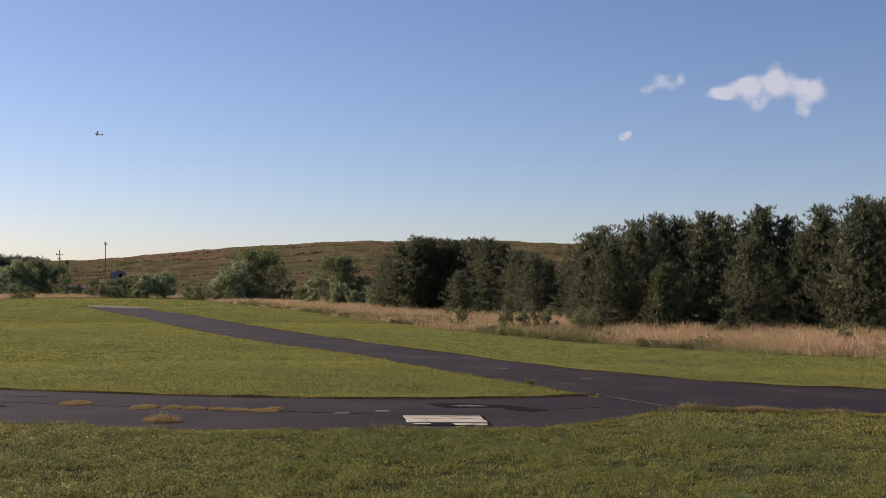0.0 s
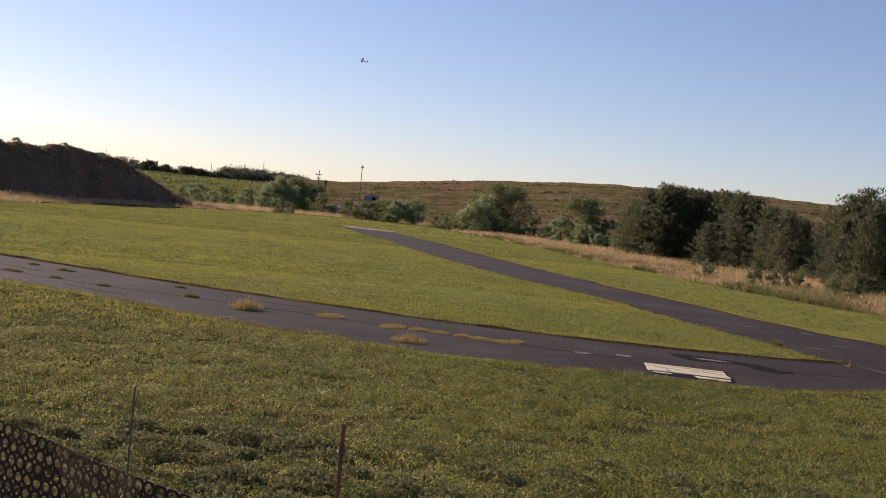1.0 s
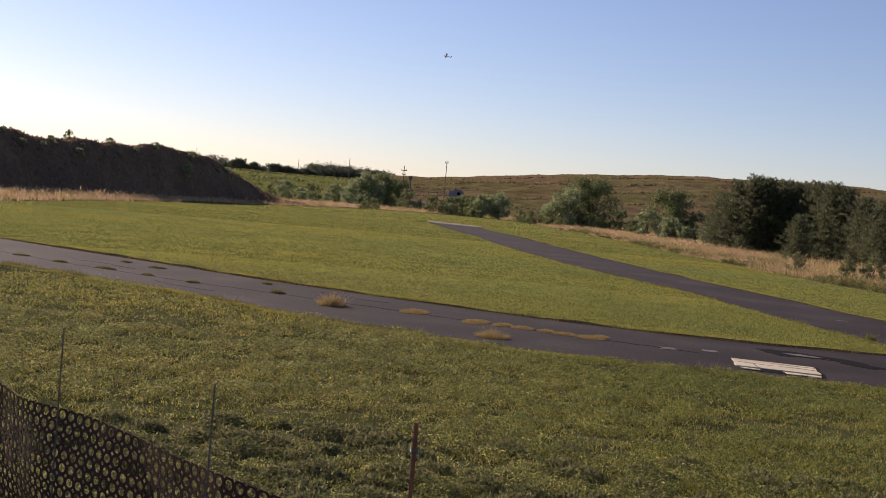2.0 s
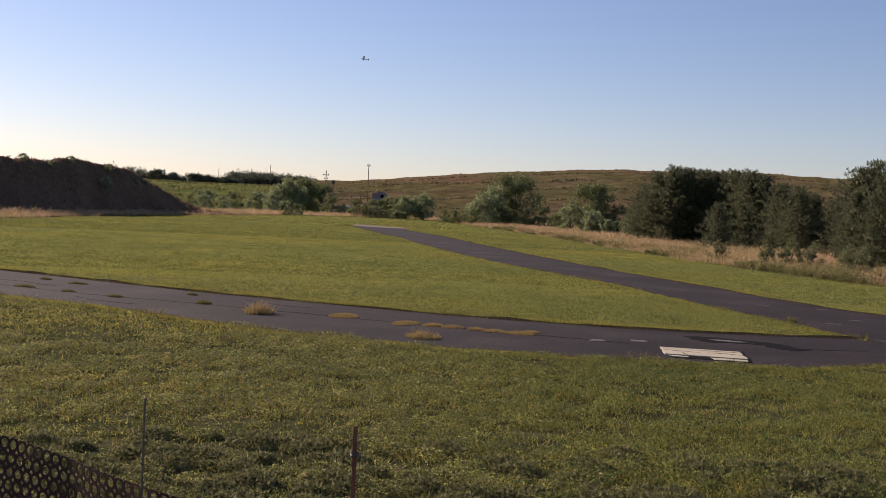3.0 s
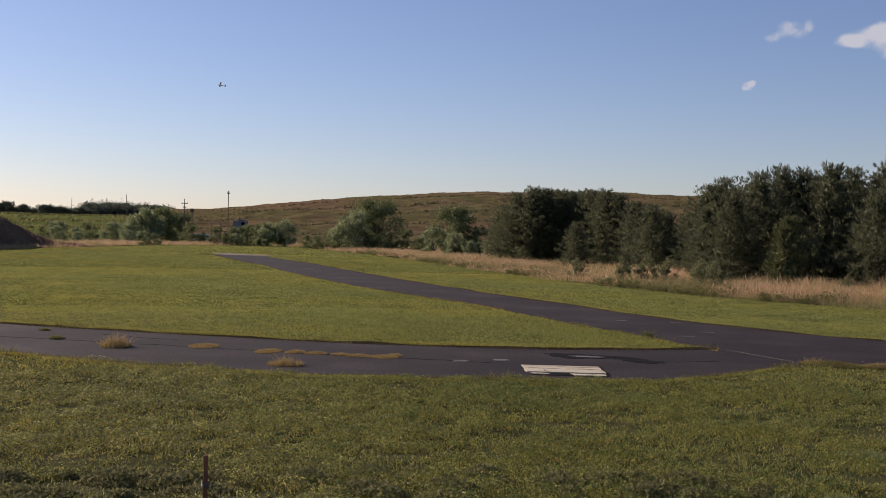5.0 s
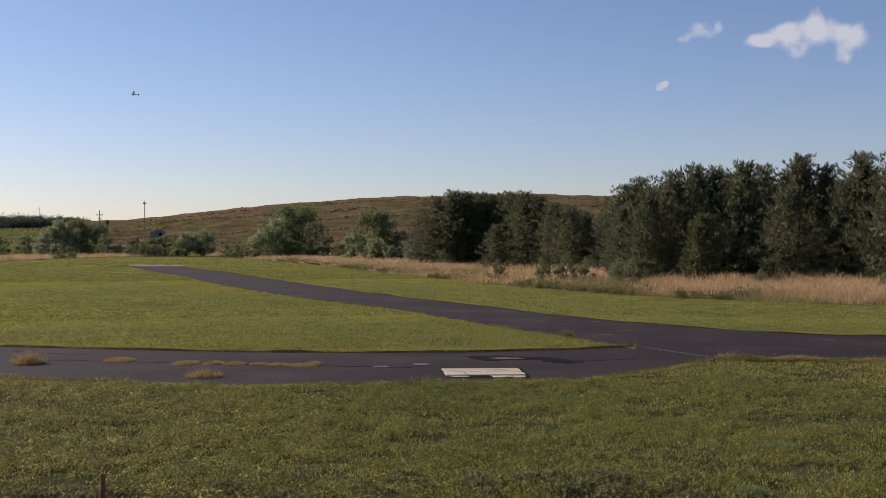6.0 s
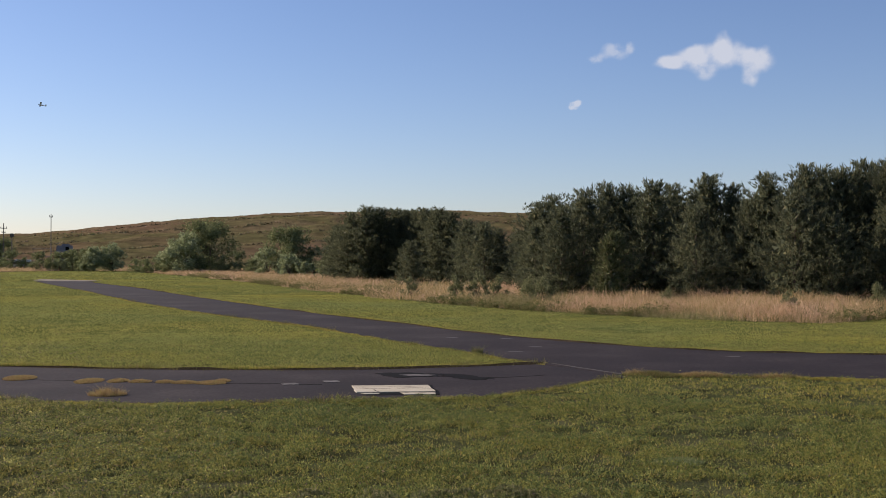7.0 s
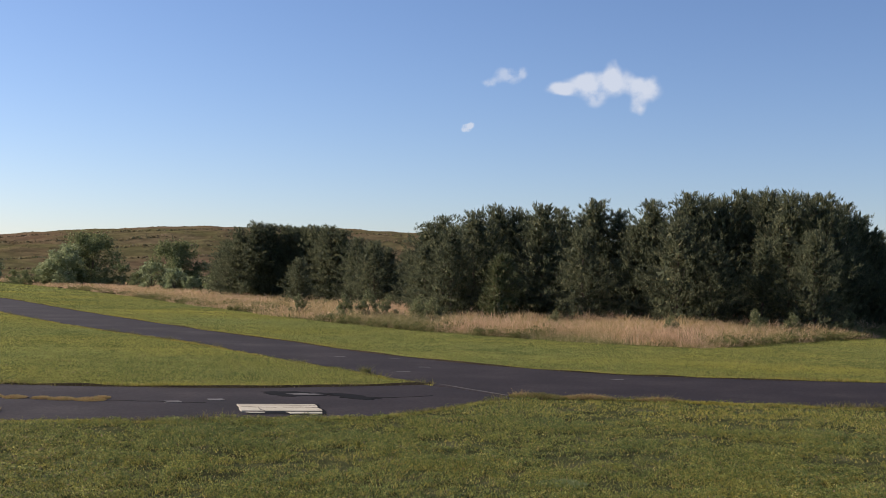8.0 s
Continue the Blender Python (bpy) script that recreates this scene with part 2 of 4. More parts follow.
taxi_far = line([(-70, 44), (-40, 33.5), (-19.2, 26.4), (-15, 25), (-11.3, 23.6), (-8.2, 22.8), (-5, 22.1), (-2, 21.8), (0.2, 22.0), (3.25, 23.0), (6, 24)])
taxi_near = line([(-70, 38), (-40, 28), (-14.7, 20.2), (-11.6, 19.5), (-8.7, 18.2), (-6.2, 17.3), (-3.8, 16.9), (-1.5, 17.0), (0.2, 17.2), (1.1, 17.4), (2, 17.9), (3.1, 19.1), (4.4, 20.5), (6, 21)], 0.4)
way_near = line([(-30.3, 97.9), (-27.2, 90.3), (-20.6, 74.9), (-12, 53.8), (-7.7, 44.7), (-4.8, 39.4), (-2.5, 35.4), (-0.9, 31.6), (0.3, 28.8), (1.6, 26.3), (2.55, 24), (3.15, 22.9), (4.4, 20.7), (6.5, 20.5), (8.4, 19.9), (11, 19.2), (30, 14), (70, 2)], 0.25)
way_far = line([(-26, 98.1), (-23.4, 91), (-17.5, 78.4), (-10.3, 60.4), (-6, 50.4), (-3, 43.6), (-0.8, 39), (0.4, 36.9), (2, 33.1), (3.4, 30.6), (4.6, 28.9), (5.7, 27.6), (6.9, 26.5), (8, 25.7), (10.5, 25.0), (14.1, 24.4), (30, 20), (70, 8)], 0.5)
# the front of the tall grass, from the far left corner round to the right
FRONT = [(-30, 22), (-36, 40), (-42, 57), (-48, 80), (-51.5, 107), (-54, 148), (-44, 166), (-37, 162), (-20, 118), (-14.3, 102.6), (-7, 79.5), (-2.6, 65.8), (0.6, 56.5), (3.1, 50.7), (5.2, 46.4), (7.1, 43.4), (10.3, 39.6), (12, 37.9), (14.3, 36.9), (16, 38.2), (19.7, 41.5), (27.1, 47.6), (60, 78)]


def on_pave(x, y, grow=0.0):
    taxi = (y > taxi_near(x) - grow) & (y < taxi_far(x) + grow) & (x < 4.4)
    way = (y > way_near(x) - grow) & (y < np.where(x < -24.8, 99.9, way_far(x)) + grow) & (x > -31.8)
    end = (x > -32.2) & (x < -24.8) & (y > 97) & (y < 105.4 - (x + 32.2) * 0.9)
    return taxi | way | end


def inside(points, x, y):
    """Which of the arrays x, y lie inside a closed outline."""
    hit = np.zeros(len(x), bool)
    for (ax, ay), (bx, by) in zip(points, points[1:] + points[:1]):
        cross = (ay > y) != (by > y)
        hit ^= cross & (x < (bx - ax) * (y - ay) / (by - ay + 1e-12) + ax)
    return hit


FIELD = FRONT + [(60, -30), (-30, -30)]

# ---------------------------------------------------------------- ground, runway, taxiway
rings = [0, 3, 6, 10, 15, 22, 32, 46, 66, 95, 140, 200, 300, 500, 900, 1700, 4500]
verts, faces = [(0, 0, 0)], []
for r in rings[1:]:
    verts += [(r * math.cos(k * math.tau / 96), r * math.sin(k * math.tau / 96), 0) for k in range(96)]
for k in range(96):
    faces.append((0, 1 + k, 1 + (k + 1) % 96))
for i in range(len(rings) - 2):
    a, b = 1 + 96 * i, 1 + 96 * (i + 1)
    faces += [(a + k, b + k, b + (k + 1) % 96, a + (k + 1) % 96) for k in range(96)]
tagged(new("ground", mesh_of("ground", verts, faces, M_LAWN)), "mown yellow-green grass field, flat and wide", "ground", kind="structure")


def pavement(name, xs, low, high, z, label, category):
    """A sheet of asphalt with ragged edges and a low step down to the soil."""
    lo = np.array([low(x) for x in xs]) + (smooth_noise(xs, 0 * xs, 0.45, 3) - 0.5) * 0.22
    hi = np.array([high(x) for x in xs]) + (smooth_noise(xs, 0 * xs, 0.4, 4) - 0.5) * 0.22
    vs, fs, n = [], [], 6
    for x, a, b in zip(xs, lo, hi):
        vs += [(x, a - 0.02, 0.002)] + [(x, a + (b - a) * k / n, z) for k in range(n + 1)] + [(x, b + 0.02, 0.002)]
    w = n + 3
    for i in range(len(xs) - 1):
        fs += [(w * i + k, w * (i + 1) + k, w * (i + 1) + k + 1, w * i + k + 1) for k in range(w - 1)]
    return tagged(new(name, mesh_of(name, vs, fs, M_ASPHALT)), label, category, kind="structure")


taxiway = pavement("taxiway", np.arange(-70, 4.5, 0.1), taxi_near, lambda x: min(taxi_far(x), max(way_near(x), taxi_near(x) + 0.1) - 0.01 if x > 3.0 else 1e9), 0.018, "cracked dark asphalt taxiway with weeds in its seam", "taxiway")
runway = pavement("runway", np.concatenate([np.arange(-30.2, 12, 0.2), np.arange(12, 70, 1.0)]), way_near, lambda x: 97.9 if x < -26 else way_far(x), 0.024, "worn dark asphalt runway curving across the grass", "runway")


xs, vs, fs = np.arange(-36, 36.1, 0.5), [], []
for x in xs:
    far_y = float(taxi_near(x) if x < 4.4 else way_near(x)) - 0.12
    vs += [(x, -12 + (far_y + 12) * k / 4, 0.004) for k in range(5)]
for i in range(len(xs) - 1):
    fs += [(5 * i + k, 5 * i + 5 + k, 5 * i + 6 + k, 5 * i + 1 + k) for k in range(4)]
tagged(new("lawn_thatch", mesh_of("lawn_thatch", vs, fs, M_THATCH)), "dark brown thatch and soil under the near lawn", "ground", kind="structure")


def verge(name, edge, xs, out):
    """Bare soil where the sod ends at the asphalt, dark to paint the overhang's shade."""
    vs, fs = [], []
    for x in xs:
        y = float(edge(x))
        k = 0.10 + 0.1 * float(smooth_noise(x, 0.0, 0.5, 8))
        vs += [(x, y - out * 0.12, 0.008), (x, y + out * k * 0.4, 0.02 + 0.05 * float(smooth_noise(x, 5.0, 0.9, 18)) if out > 0 else 0.03), (x, y + out * k, 0.004)]
    for i in range(len(xs) - 1):
        for k in range(2):
            fs.append((3 * i + k, 3 * i + 3 + k, 3 * i + 4 + k, 3 * i + 1 + k))
    tagged(new(name, mesh_of(name, vs, fs, M_SHADED_SOIL)), "dark soil along the asphalt edge, with the sod's shade in its colour", "verge", kind="structure")


verge("verge_1", taxi_far, np.arange(-40, 3.2, 0.15), 1)
verge("verge_2", taxi_near, np.arange(-40, 4.4, 0.15), -1)
verge("verge_3", way_far, np.arange(-25, 40, 0.2), 1)
verge("verge_4", way_near, np.arange(-29, 3.2, 0.15), -1)
verge("verge_5", way_near, np.arange(4.6, 40, 0.2), -1)

# ---------------------------------------------------------------- hill, meadow, mound
def polar(name, az, rows, height, material, label, category):
    """A rise seen over the field: az in degrees to the left, rows of distance."""
    vs, fs = [], []
    for a in az:
        s, c = -math.sin(radians(a)), math.cos(radians(a))
        vs += [(s * d, c * d, height(a, d)) for d in rows]
    w = len(rows)
    for i in range(len(az) - 1):
        fs += [(w * i + k, w * i + k + 1, w * (i + 1) + k + 1, w * (i + 1) + k) for k in range(w - 1)]
    me = mesh_of(name, vs, fs, material)
    me.shade_smooth()
    return tagged(new(name, me), label, category, kind="structure")


def step(x):
    x = min(max(x, 0.0), 1.0)
    return x * x * (3 - 2 * x)


HILL_AZ = [-60, -29, -20, -8, -3, 4, 7, 10.7, 14.4, 17.4, 20.2, 22, 24, 60]
HILL_EL = [0.6, 1.3, 1.9, 2.2, 2.32, 2.26, 2.08, 1.8, 1.4, 1.08, 1.0, 0.2, -0.37, -0.37]


def hill_height(a, d):
    top = 2.2 + 340 * math.tan(radians(float(np.interp(a, HILL_AZ, HILL_EL))))
    rise = step((d - 205) / 135.0)
    p = Vector((a * 0.55, d * 0.02, 0))
    ledge = 0.55 * math.sin(rise * 26 + 3 * noise.noise(p * 0.7)) * rise * (1 - rise) * 2.4
    return -0.3 + top * rise + ledge + 0.3 * noise.noise(p * 1.9) * rise + 0.18 * noise.noise(p * 9) * rise - max(0, d - 345) * 0.02


polar("hill", np.arange(-60, 24.1, 0.2), list(np.arange(200, 360, 3.0)) + [400, 470], hill_height, M_HILL, "long grassy brown-green hill with low terraces", "hill")


n = 30000
ha, hd = -34 + 55 * rng.random(n), 206 + 138 * rng.random(n) ** 0.8
line_up = rng.random(n) < 0.65
band = np.floor(hd / 17) * 17 + 5 * smooth_noise(ha, 0 * ha, 3.0, 44) + rng.normal(0, 0.7, n)
gap = smooth_noise(ha, hd, 4.0, 45) > 0.5
hd = np.where(line_up & gap, band, hd)
hz = np.array([hill_height(p, q) for p, q in zip(ha, hd)])
hx, hy = -np.sin(np.radians(ha)) * hd, np.cos(np.radians(ha)) * hd
tufts_h = np.where(line_up & gap, 0.5, 0.12) * (0.4 + 0.8 * rng.random(n)) * np.clip((338 - hd) / 30, 0.12, 1)
HILL_TUFTS = (hx, hy, hz - 0.05, tufts_h)


def meadow_height(a, d):
    top = 2.2 + 330 * math.tan(radians(0.6 - 0.003 * (a - 24)))
    return -0.25 + (top + 0.25) * step((d - 215) / 120.0) + 0.25 * noise.noise((a * 0.5, d * 0.03, 3))


polar("meadow", np.arange(19.5, 60, 0.4), list(np.arange(205, 352, 6.0)) + [420], meadow_height, M_MEADOW, "bright green sloping meadow below a far wood", "meadow")

MOUND_AZ = [22.0, 24.6, 25.7, 26.6, 27.4, 28.5, 31.2, 33.8, 36.3, 40, 46, 52, 56]
MOUND_TOP = [0.0, 0.4, 1.35, 2.4, 3.45, 4.6, 4.85, 4.5, 4.4, 4.8, 4.6, 2.6, 0.0]
MOUND_FAR = [140, 134, 130, 127, 124, 120, 110, 103, 96, 88, 80, 76, 74]


def mound_point(a, w):
    far = float(np.interp(a, MOUND_AZ, MOUND_FAR))
    top = float(np.interp(a, MOUND_AZ, MOUND_TOP))
    d = far + w * (9 if w < 0 else 14)
    p = Vector((-math.sin(radians(a)) * d, math.cos(radians(a)) * d, 0))
    k = step(1 - abs(w))
    z = -0.15 + (top + 0.15) * k + (noise.noise(p * 0.16) * 0.25 + noise.noise(p * 0.6) * 0.25) * k * min(1, top / 2)
    return (p.x, p.y, z)


vs, fs, az, ws = [], [], np.arange(22, 56.1, 0.2), np.linspace(-1, 1, 31)
for a in az:
    vs += [mound_point(a, w) for w in ws]
for i in range(len(az) - 1):
    fs += [(31 * i + k, 31 * i + k + 1, 31 * (i + 1) + k + 1, 31 * (i + 1) + k) for k in range(30)]
me = mesh_of("mound", vs, fs, M_MOUND)
me.shade_smooth()
tagged(new("mound", me), "dark weedy earth mound with a ragged top", "mound", kind="structure")


# ---------------------------------------------------------------- grass
def blades(x, y, z, height, width, lean, rng):
    """Triangles that stand on the ground, leaning each its own way."""
    n = len(x)
    a = rng.random(n) * math.tau
    b = rng.random(n) * math.tau
    out = np.empty((n, 3, 3), np.float32)
    out[:, 0] = np.stack([x - np.cos(a) * width / 2, y - np.sin(a) * width / 2, z], 1)
    out[:, 1] = np.stack([x + np.cos(a) * width / 2, y + np.sin(a) * width / 2, z], 1)
    tip = lean * height * rng.random(n)
    out[:, 2] = np.stack([x + np.cos(b) * tip, y + np.sin(b) * tip, z + height], 1)
    return out


def sow(count, near, far, rng, left=40.0, right=-36.0):
    """Places over the fan of ground before the walk, even by area."""
    d = np.sqrt(rng.random(count) * (far**2 - near**2) + near**2)
    a = np.radians(right + (left - right) * rng.random(count))
    return -np.sin(a) * d, np.cos(a) * d


def leaflets(x, y, z, size, rng, lift=0.5):
    """Small pointed leaves lying every way, more flat than upright."""
    n = len(x)
    c = np.stack([x, y, z], 1)
    u = rng.normal(0, 1, (n, 3)) * (1, 1, lift)
    u /= np.linalg.norm(u, axis=1)[:, None]
    v = np.cross(u, np.array([0, 0, 1.0]) + rng.normal(0, 0.55, (n, 3)))
    v /= np.linalg.norm(v, axis=1)[:, None]
    k = (size * (0.6 + 0.8 * rng.random(n)))[:, None]
    return np.stack([c - v * k * 0.36, c + v * k * 0.36, c + u * k * 1.25], 1)


def lawn_clump(x, y):
    return 0.2 * smooth_noise(x, y, 0.07, 10) + 0.3 * smooth_noise(x, y, 0.17, 11) + 0.3 * smooth_noise(x, y, 0.45, 12) + 0.2 * smooth_noise(x, y, 1.9, 13)


hx, hy, hz, hh = HILL_TUFTS
tagged(new("hill_tufts", tris_of("hill_tufts", blades(hx, hy, hz, hh, 0.5 + 0.6 * rng.random(len(hx)), 1.0, rng), M_HILLGRASS)), "rough brown and olive grass tufts on the hillside", "grass", kind="stuff")
ma, md = 19.8 + 22 * rng.random(9000), 216 + 118 * rng.random(9000)
md = np.where(rng.random(9000) < 0.6, np.floor(md / 26) * 26 + rng.normal(0, 1.5, 9000) + 6 * smooth_noise(ma, 0 * ma, 4.0, 48), md)
mz = np.array([meadow_height(p, q) for p, q in zip(ma, md)])
tagged(new("meadow_tufts", tris_of("meadow_tufts", blades(-np.sin(np.radians(ma)) * md, np.cos(np.radians(ma)) * md, mz - 0.05, 0.25 + 0.4 * smooth_noise(ma * 3, md, 9.0, 47), 0.5 + 0.5 * rng.random(len(ma)), 1.0, rng), M_WEED)), "long green grass on the sloping meadow", "grass", kind="stuff")
made, leafy_parts, green_parts, field_parts, cushions = [], [], [], [], []
for count, near, far, tall, wide in ((150000, 3.0, 14.0, 0.05, 0.009), (120000, 14.0, 24.0, 0.045, 0.014), (240000, 19.0, 33.0, 0.03, 0.016), (330000, 33.0, 64.0, 0.026, 0.026), (160000, 63.0, 105.0, 0.03, 0.05), (90000, 103.0, 175.0, 0.05, 0.12)):
    x, y = sow(count, near, far, rng)
    keep = ~on_pave(x, y, -0.03) & inside(FIELD, x, y)
    x, y = x[keep], y[keep]
    clump = lawn_clump(x, y)
    beyond = y > taxi_near(x) + 1.5
    keep = rng.random(len(x)) < np.where(beyond, np.clip(1.6 * clump + 0.35, 0.4, 1), np.clip(3.2 * clump - 0.8, 0.1, 1))
    keep &= beyond == (near > 18)
    x, y, clump = x[keep], y[keep], clump[keep]
    h = tall * (0.3 + 1.8 * clump**2 + 0.4 * rng.random(len(x)))
    (field_parts if near > 18 else made).append(blades(x, y, np.zeros(len(x)), h, wide * (0.6 + 0.8 * rng.random(len(x))), 1.8, rng))
# close-set leaves of the lawn
for count, near, far, size in ((440000, 3.0, 9.0, 0.0165), (620000, 9.0, 18.0, 0.0195), (170000, 18.0, 30.0, 0.026)):
    x, y = sow(count, near, far, rng)
    keep = ~on_pave(x, y, 0.0) & inside(FIELD, x, y)
    x, y = x[keep], y[keep]
    clump = lawn_clump(x, y)
    keep = rng.random(len(x)) < np.clip(6.0 * clump - 2.25, 0.08, 1)
    x, y, clump = x[keep], y[keep], clump[keep]
    z = 0.006 + np.clip(clump - 0.3, 0, 1) * 0.26 * rng.random(len(x)) ** 0.6
    dark = rng.random(len(x)) < np.clip((x + 0.32 * y + 0.8) / 4.2, 0.06, 0.92)
    leafy_parts.append(leaflets(x[~dark], y[~dark], z[~dark], np.full((~dark).sum(), size), rng))
    green_parts.append(leaflets(x[dark], y[dark], z[dark], np.full(dark.sum(), size * 0.9), rng, 0.9))
x, y = rng.uniform(-9, 9, 90000), rng.uniform(-9, 6, 90000)
keep = (np.hypot(x, y) > 0.8) & (rng.random(len(x)) < np.clip(4.2 * lawn_clump(x, y) - 1.0, 0.05, 1))
x, y = x[keep], y[keep]
leafy_parts.append(leaflets(x, y, 0.008 + 0.05 * rng.random(len(x)), np.full(len(x), 0.03), rng))
tagged(new("lawn_leaves", tris_of("lawn_leaves", np.concatenate(leafy_parts), M_LEAFLET)), "low yellow-green broad-leaved lawn plants and brown thatch", "weeds", kind="stuff")
tagged(new("fine_lawn", tris_of("fine_lawn", np.concatenate(green_parts), M_GREENLEAF)), "fine darker green lawn leaves", "grass", kind="stuff")
tagged(new("field_grass", tris_of("field_grass", np.concatenate(field_parts), M_FIELD)), "close-mown bright yellow-green grass between the asphalt strips", "grass", kind="stuff")
# rounded grey-green grass cushions close to the fence
r = np.random.default_rng(77)
for k in range(760):
    d, a = 3.2 + 7.2 * r.random(), math.radians(-12 + 54 * r.random())
    cx, cy, rad = -math.sin(a) * d, math.cos(a) * d, 0.1 + 0.2 * r.random() ** 1.5
    n = int(2500 * rad)
    q, b = np.sqrt(r.random(n)), r.random(n) * math.tau
    dome = (0.03 + 0.34 * rad) * (1 - q**2)
    x, y = cx + np.cos(b) * q * rad, cy + np.sin(b) * q * rad * 0.8
    cushions.append(leaflets(x, y, dome * (0.35 + 0.65 * r.random(n)), np.full(n, 0.027), r, 1.5))
tagged(new("grass_cushions", tris_of("grass_cushions", np.concatenate(cushions), M_CUSHION)), "soft grey-green grass cushions in the lawn", "grass", kind="stuff")
tagged(new("mown_grass", tris_of("mown_grass", np.concatenate(made), M_BLADE)), "short tufty yellow-green mown grass blades", "grass", kind="stuff")

# longer straw-coloured fringe along the asphalt
made, green = [], []
for edge, lo, hi, n, side in ((taxi_near, -25, 4.2, 24000, -1), (taxi_far, -25, 3.3, 12000, 1), (way_near, -20, 3.2, 9000, -1), (way_near, 4.4, 20, 14000, -1), (way_far, -20, 20, 12000, 1)):
    x = lo + (hi - lo) * rng.random(n)
    y = edge(x) + side * rng.normal(0.04, 0.12 if side < 0 else 0.08, n)
    h = 0.02 + 0.2 * rng.random(n) ** 3 * smooth_noise(x, y, 0.8, 21) ** 1.5
    made.append(blades(x, y, np.zeros(n), h, 0.009 + 0.009 * rng.random(n), 1.3, rng))
    x = lo + (hi - lo) * rng.random(n)
    y = edge(x) + side * (0.05 + 0.16 * rng.random(n))
    h = (0.02 + 0.08 * smooth_noise(x, 0 * x, 0.6, 23) if side > 0 else 0.03) + 0.06 * rng.random(n) * smooth_noise(x, y, 0.5, 22)
    green.append(blades(x, y, np.zeros(n), h, 0.014 + 0.01 * rng.random(n), 1.2, rng))
tagged(new("edge_sod", tris_of("edge_sod", np.concatenate(green), M_BLADE)), "thick sod standing over the asphalt edge", "grass", kind="stuff")
tagged(new("edge_grass", tris_of("edge_grass", np.concatenate(made), M_FRINGE)), "straggling straw-coloured grass along the asphalt edge", "grass", kind="stuff")

# tall dry grass behind the mown field
px, py = np.array(FRONT, float).T
seg = np.hypot(np.diff(px), np.diff(py))
along = np.concatenate([[0], np.cumsum(seg)])


def tall_grass(s0, s1, depth, count, tall, wide, seed):
    r = np.random.default_rng(seed)
    s = s0 + (s1 - s0) * r.random(count)
    x, y = np.interp(s, along, px), np.interp(s, along, py)
    tx = np.interp(s + 2, along, px) - np.interp(s - 2, along, px)
    ty = np.interp(s + 2, along, py) - np.interp(s - 2, along, py)
    k = np.hypot(tx, ty)
    back = depth * r.random(count) ** 1.1 + (smooth_noise(s, 0 * s, 2.5, seed) - 0.5) * 0.8
    x, y = x - ty / k * back, y + tx / k * back
    h = tall * (0.25 + 0.75 * r.random(count)) * (0.45 + 0.45 * smooth_noise(x, y, 1.3, seed + 1) + 0.5 * smooth_noise(x, y, 4.5, seed + 2)) * np.clip(0.5 + back / 3.0, 0.3, 1)
    h *= 0.6 + 0.6 * smooth_noise(x, y, 0.45, seed + 3)
    green = 0.55 * smooth_noise(x, y, 5.0, 77) + 0.45 * smooth_noise(x, y, 1.4, 78) + 0.12 * np.clip(back / 10 - 0.3, 0, 1) > (0.57 if s0 > 270 else 0.66)
    h *= np.where(green, 0.75, 1.0)
    stems = blades(x, y, np.zeros(count), h, wide * (0.4 + 0.6 * r.random(count)), 1.7, r)
    return stems, (x, y, h, green)


dry, low, olive, edge_dark = [], [], [], []
for s0, s1, depth, count, tall, wide, seed in ((0, 160, 9, 36000, 0.75, 0.07, 31), (160, 225, 16, 44000, 0.62, 0.06, 32), (225, 275, 20, 50000, 0.7, 0.034, 33), (275, along[-1], 21, 180000, 0.78, 0.018, 34)):
    stems, (x, y, h, green) = tall_grass(s0, s1, depth, count, tall, wide, seed)
    dry.append(stems[~green])
    olive.append(stems[green])
    pick = (rng.random(len(x)) < 0.35) & ~green
    # feathery heads on top of some stems
    hx, hy, hh = x[pick], y[pick], h[pick]
    heads = blades(hx, hy, hh * 0.7, hh * 0.3, wide * 1.4, 1.6, rng)
    dry.append(heads)
    # weeds at the foot; the far ones coloured dark to paint the shade line
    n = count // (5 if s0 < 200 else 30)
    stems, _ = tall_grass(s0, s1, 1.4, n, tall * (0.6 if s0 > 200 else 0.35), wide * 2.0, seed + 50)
    (low if s0 > 200 else edge_dark).append(stems)
tagged(new("tall_grass", tris_of("tall_grass", np.concatenate(dry), M_DRY)), "tall dry tan meadow grass with feathery heads", "tall grass", kind="stuff")
tagged(new("olive_grass", tris_of("olive_grass", np.concatenate(olive), M_OLIVE)), "olive green stems among the tall dry grass", "tall grass", kind="stuff")
tagged(new("edge_weeds", tris_of("edge_weeds", np.concatenate(edge_dark), M_EDGEWEED)), "dark brown weeds with edge shade put into their colour, along the mown field", "weeds", kind="stuff")
tagged(new("low_weeds", tris_of("low_weeds", np.concatenate(low), M_WEED)), "dark green low weeds at the foot of tall grass", "weeds", kind="stuff")

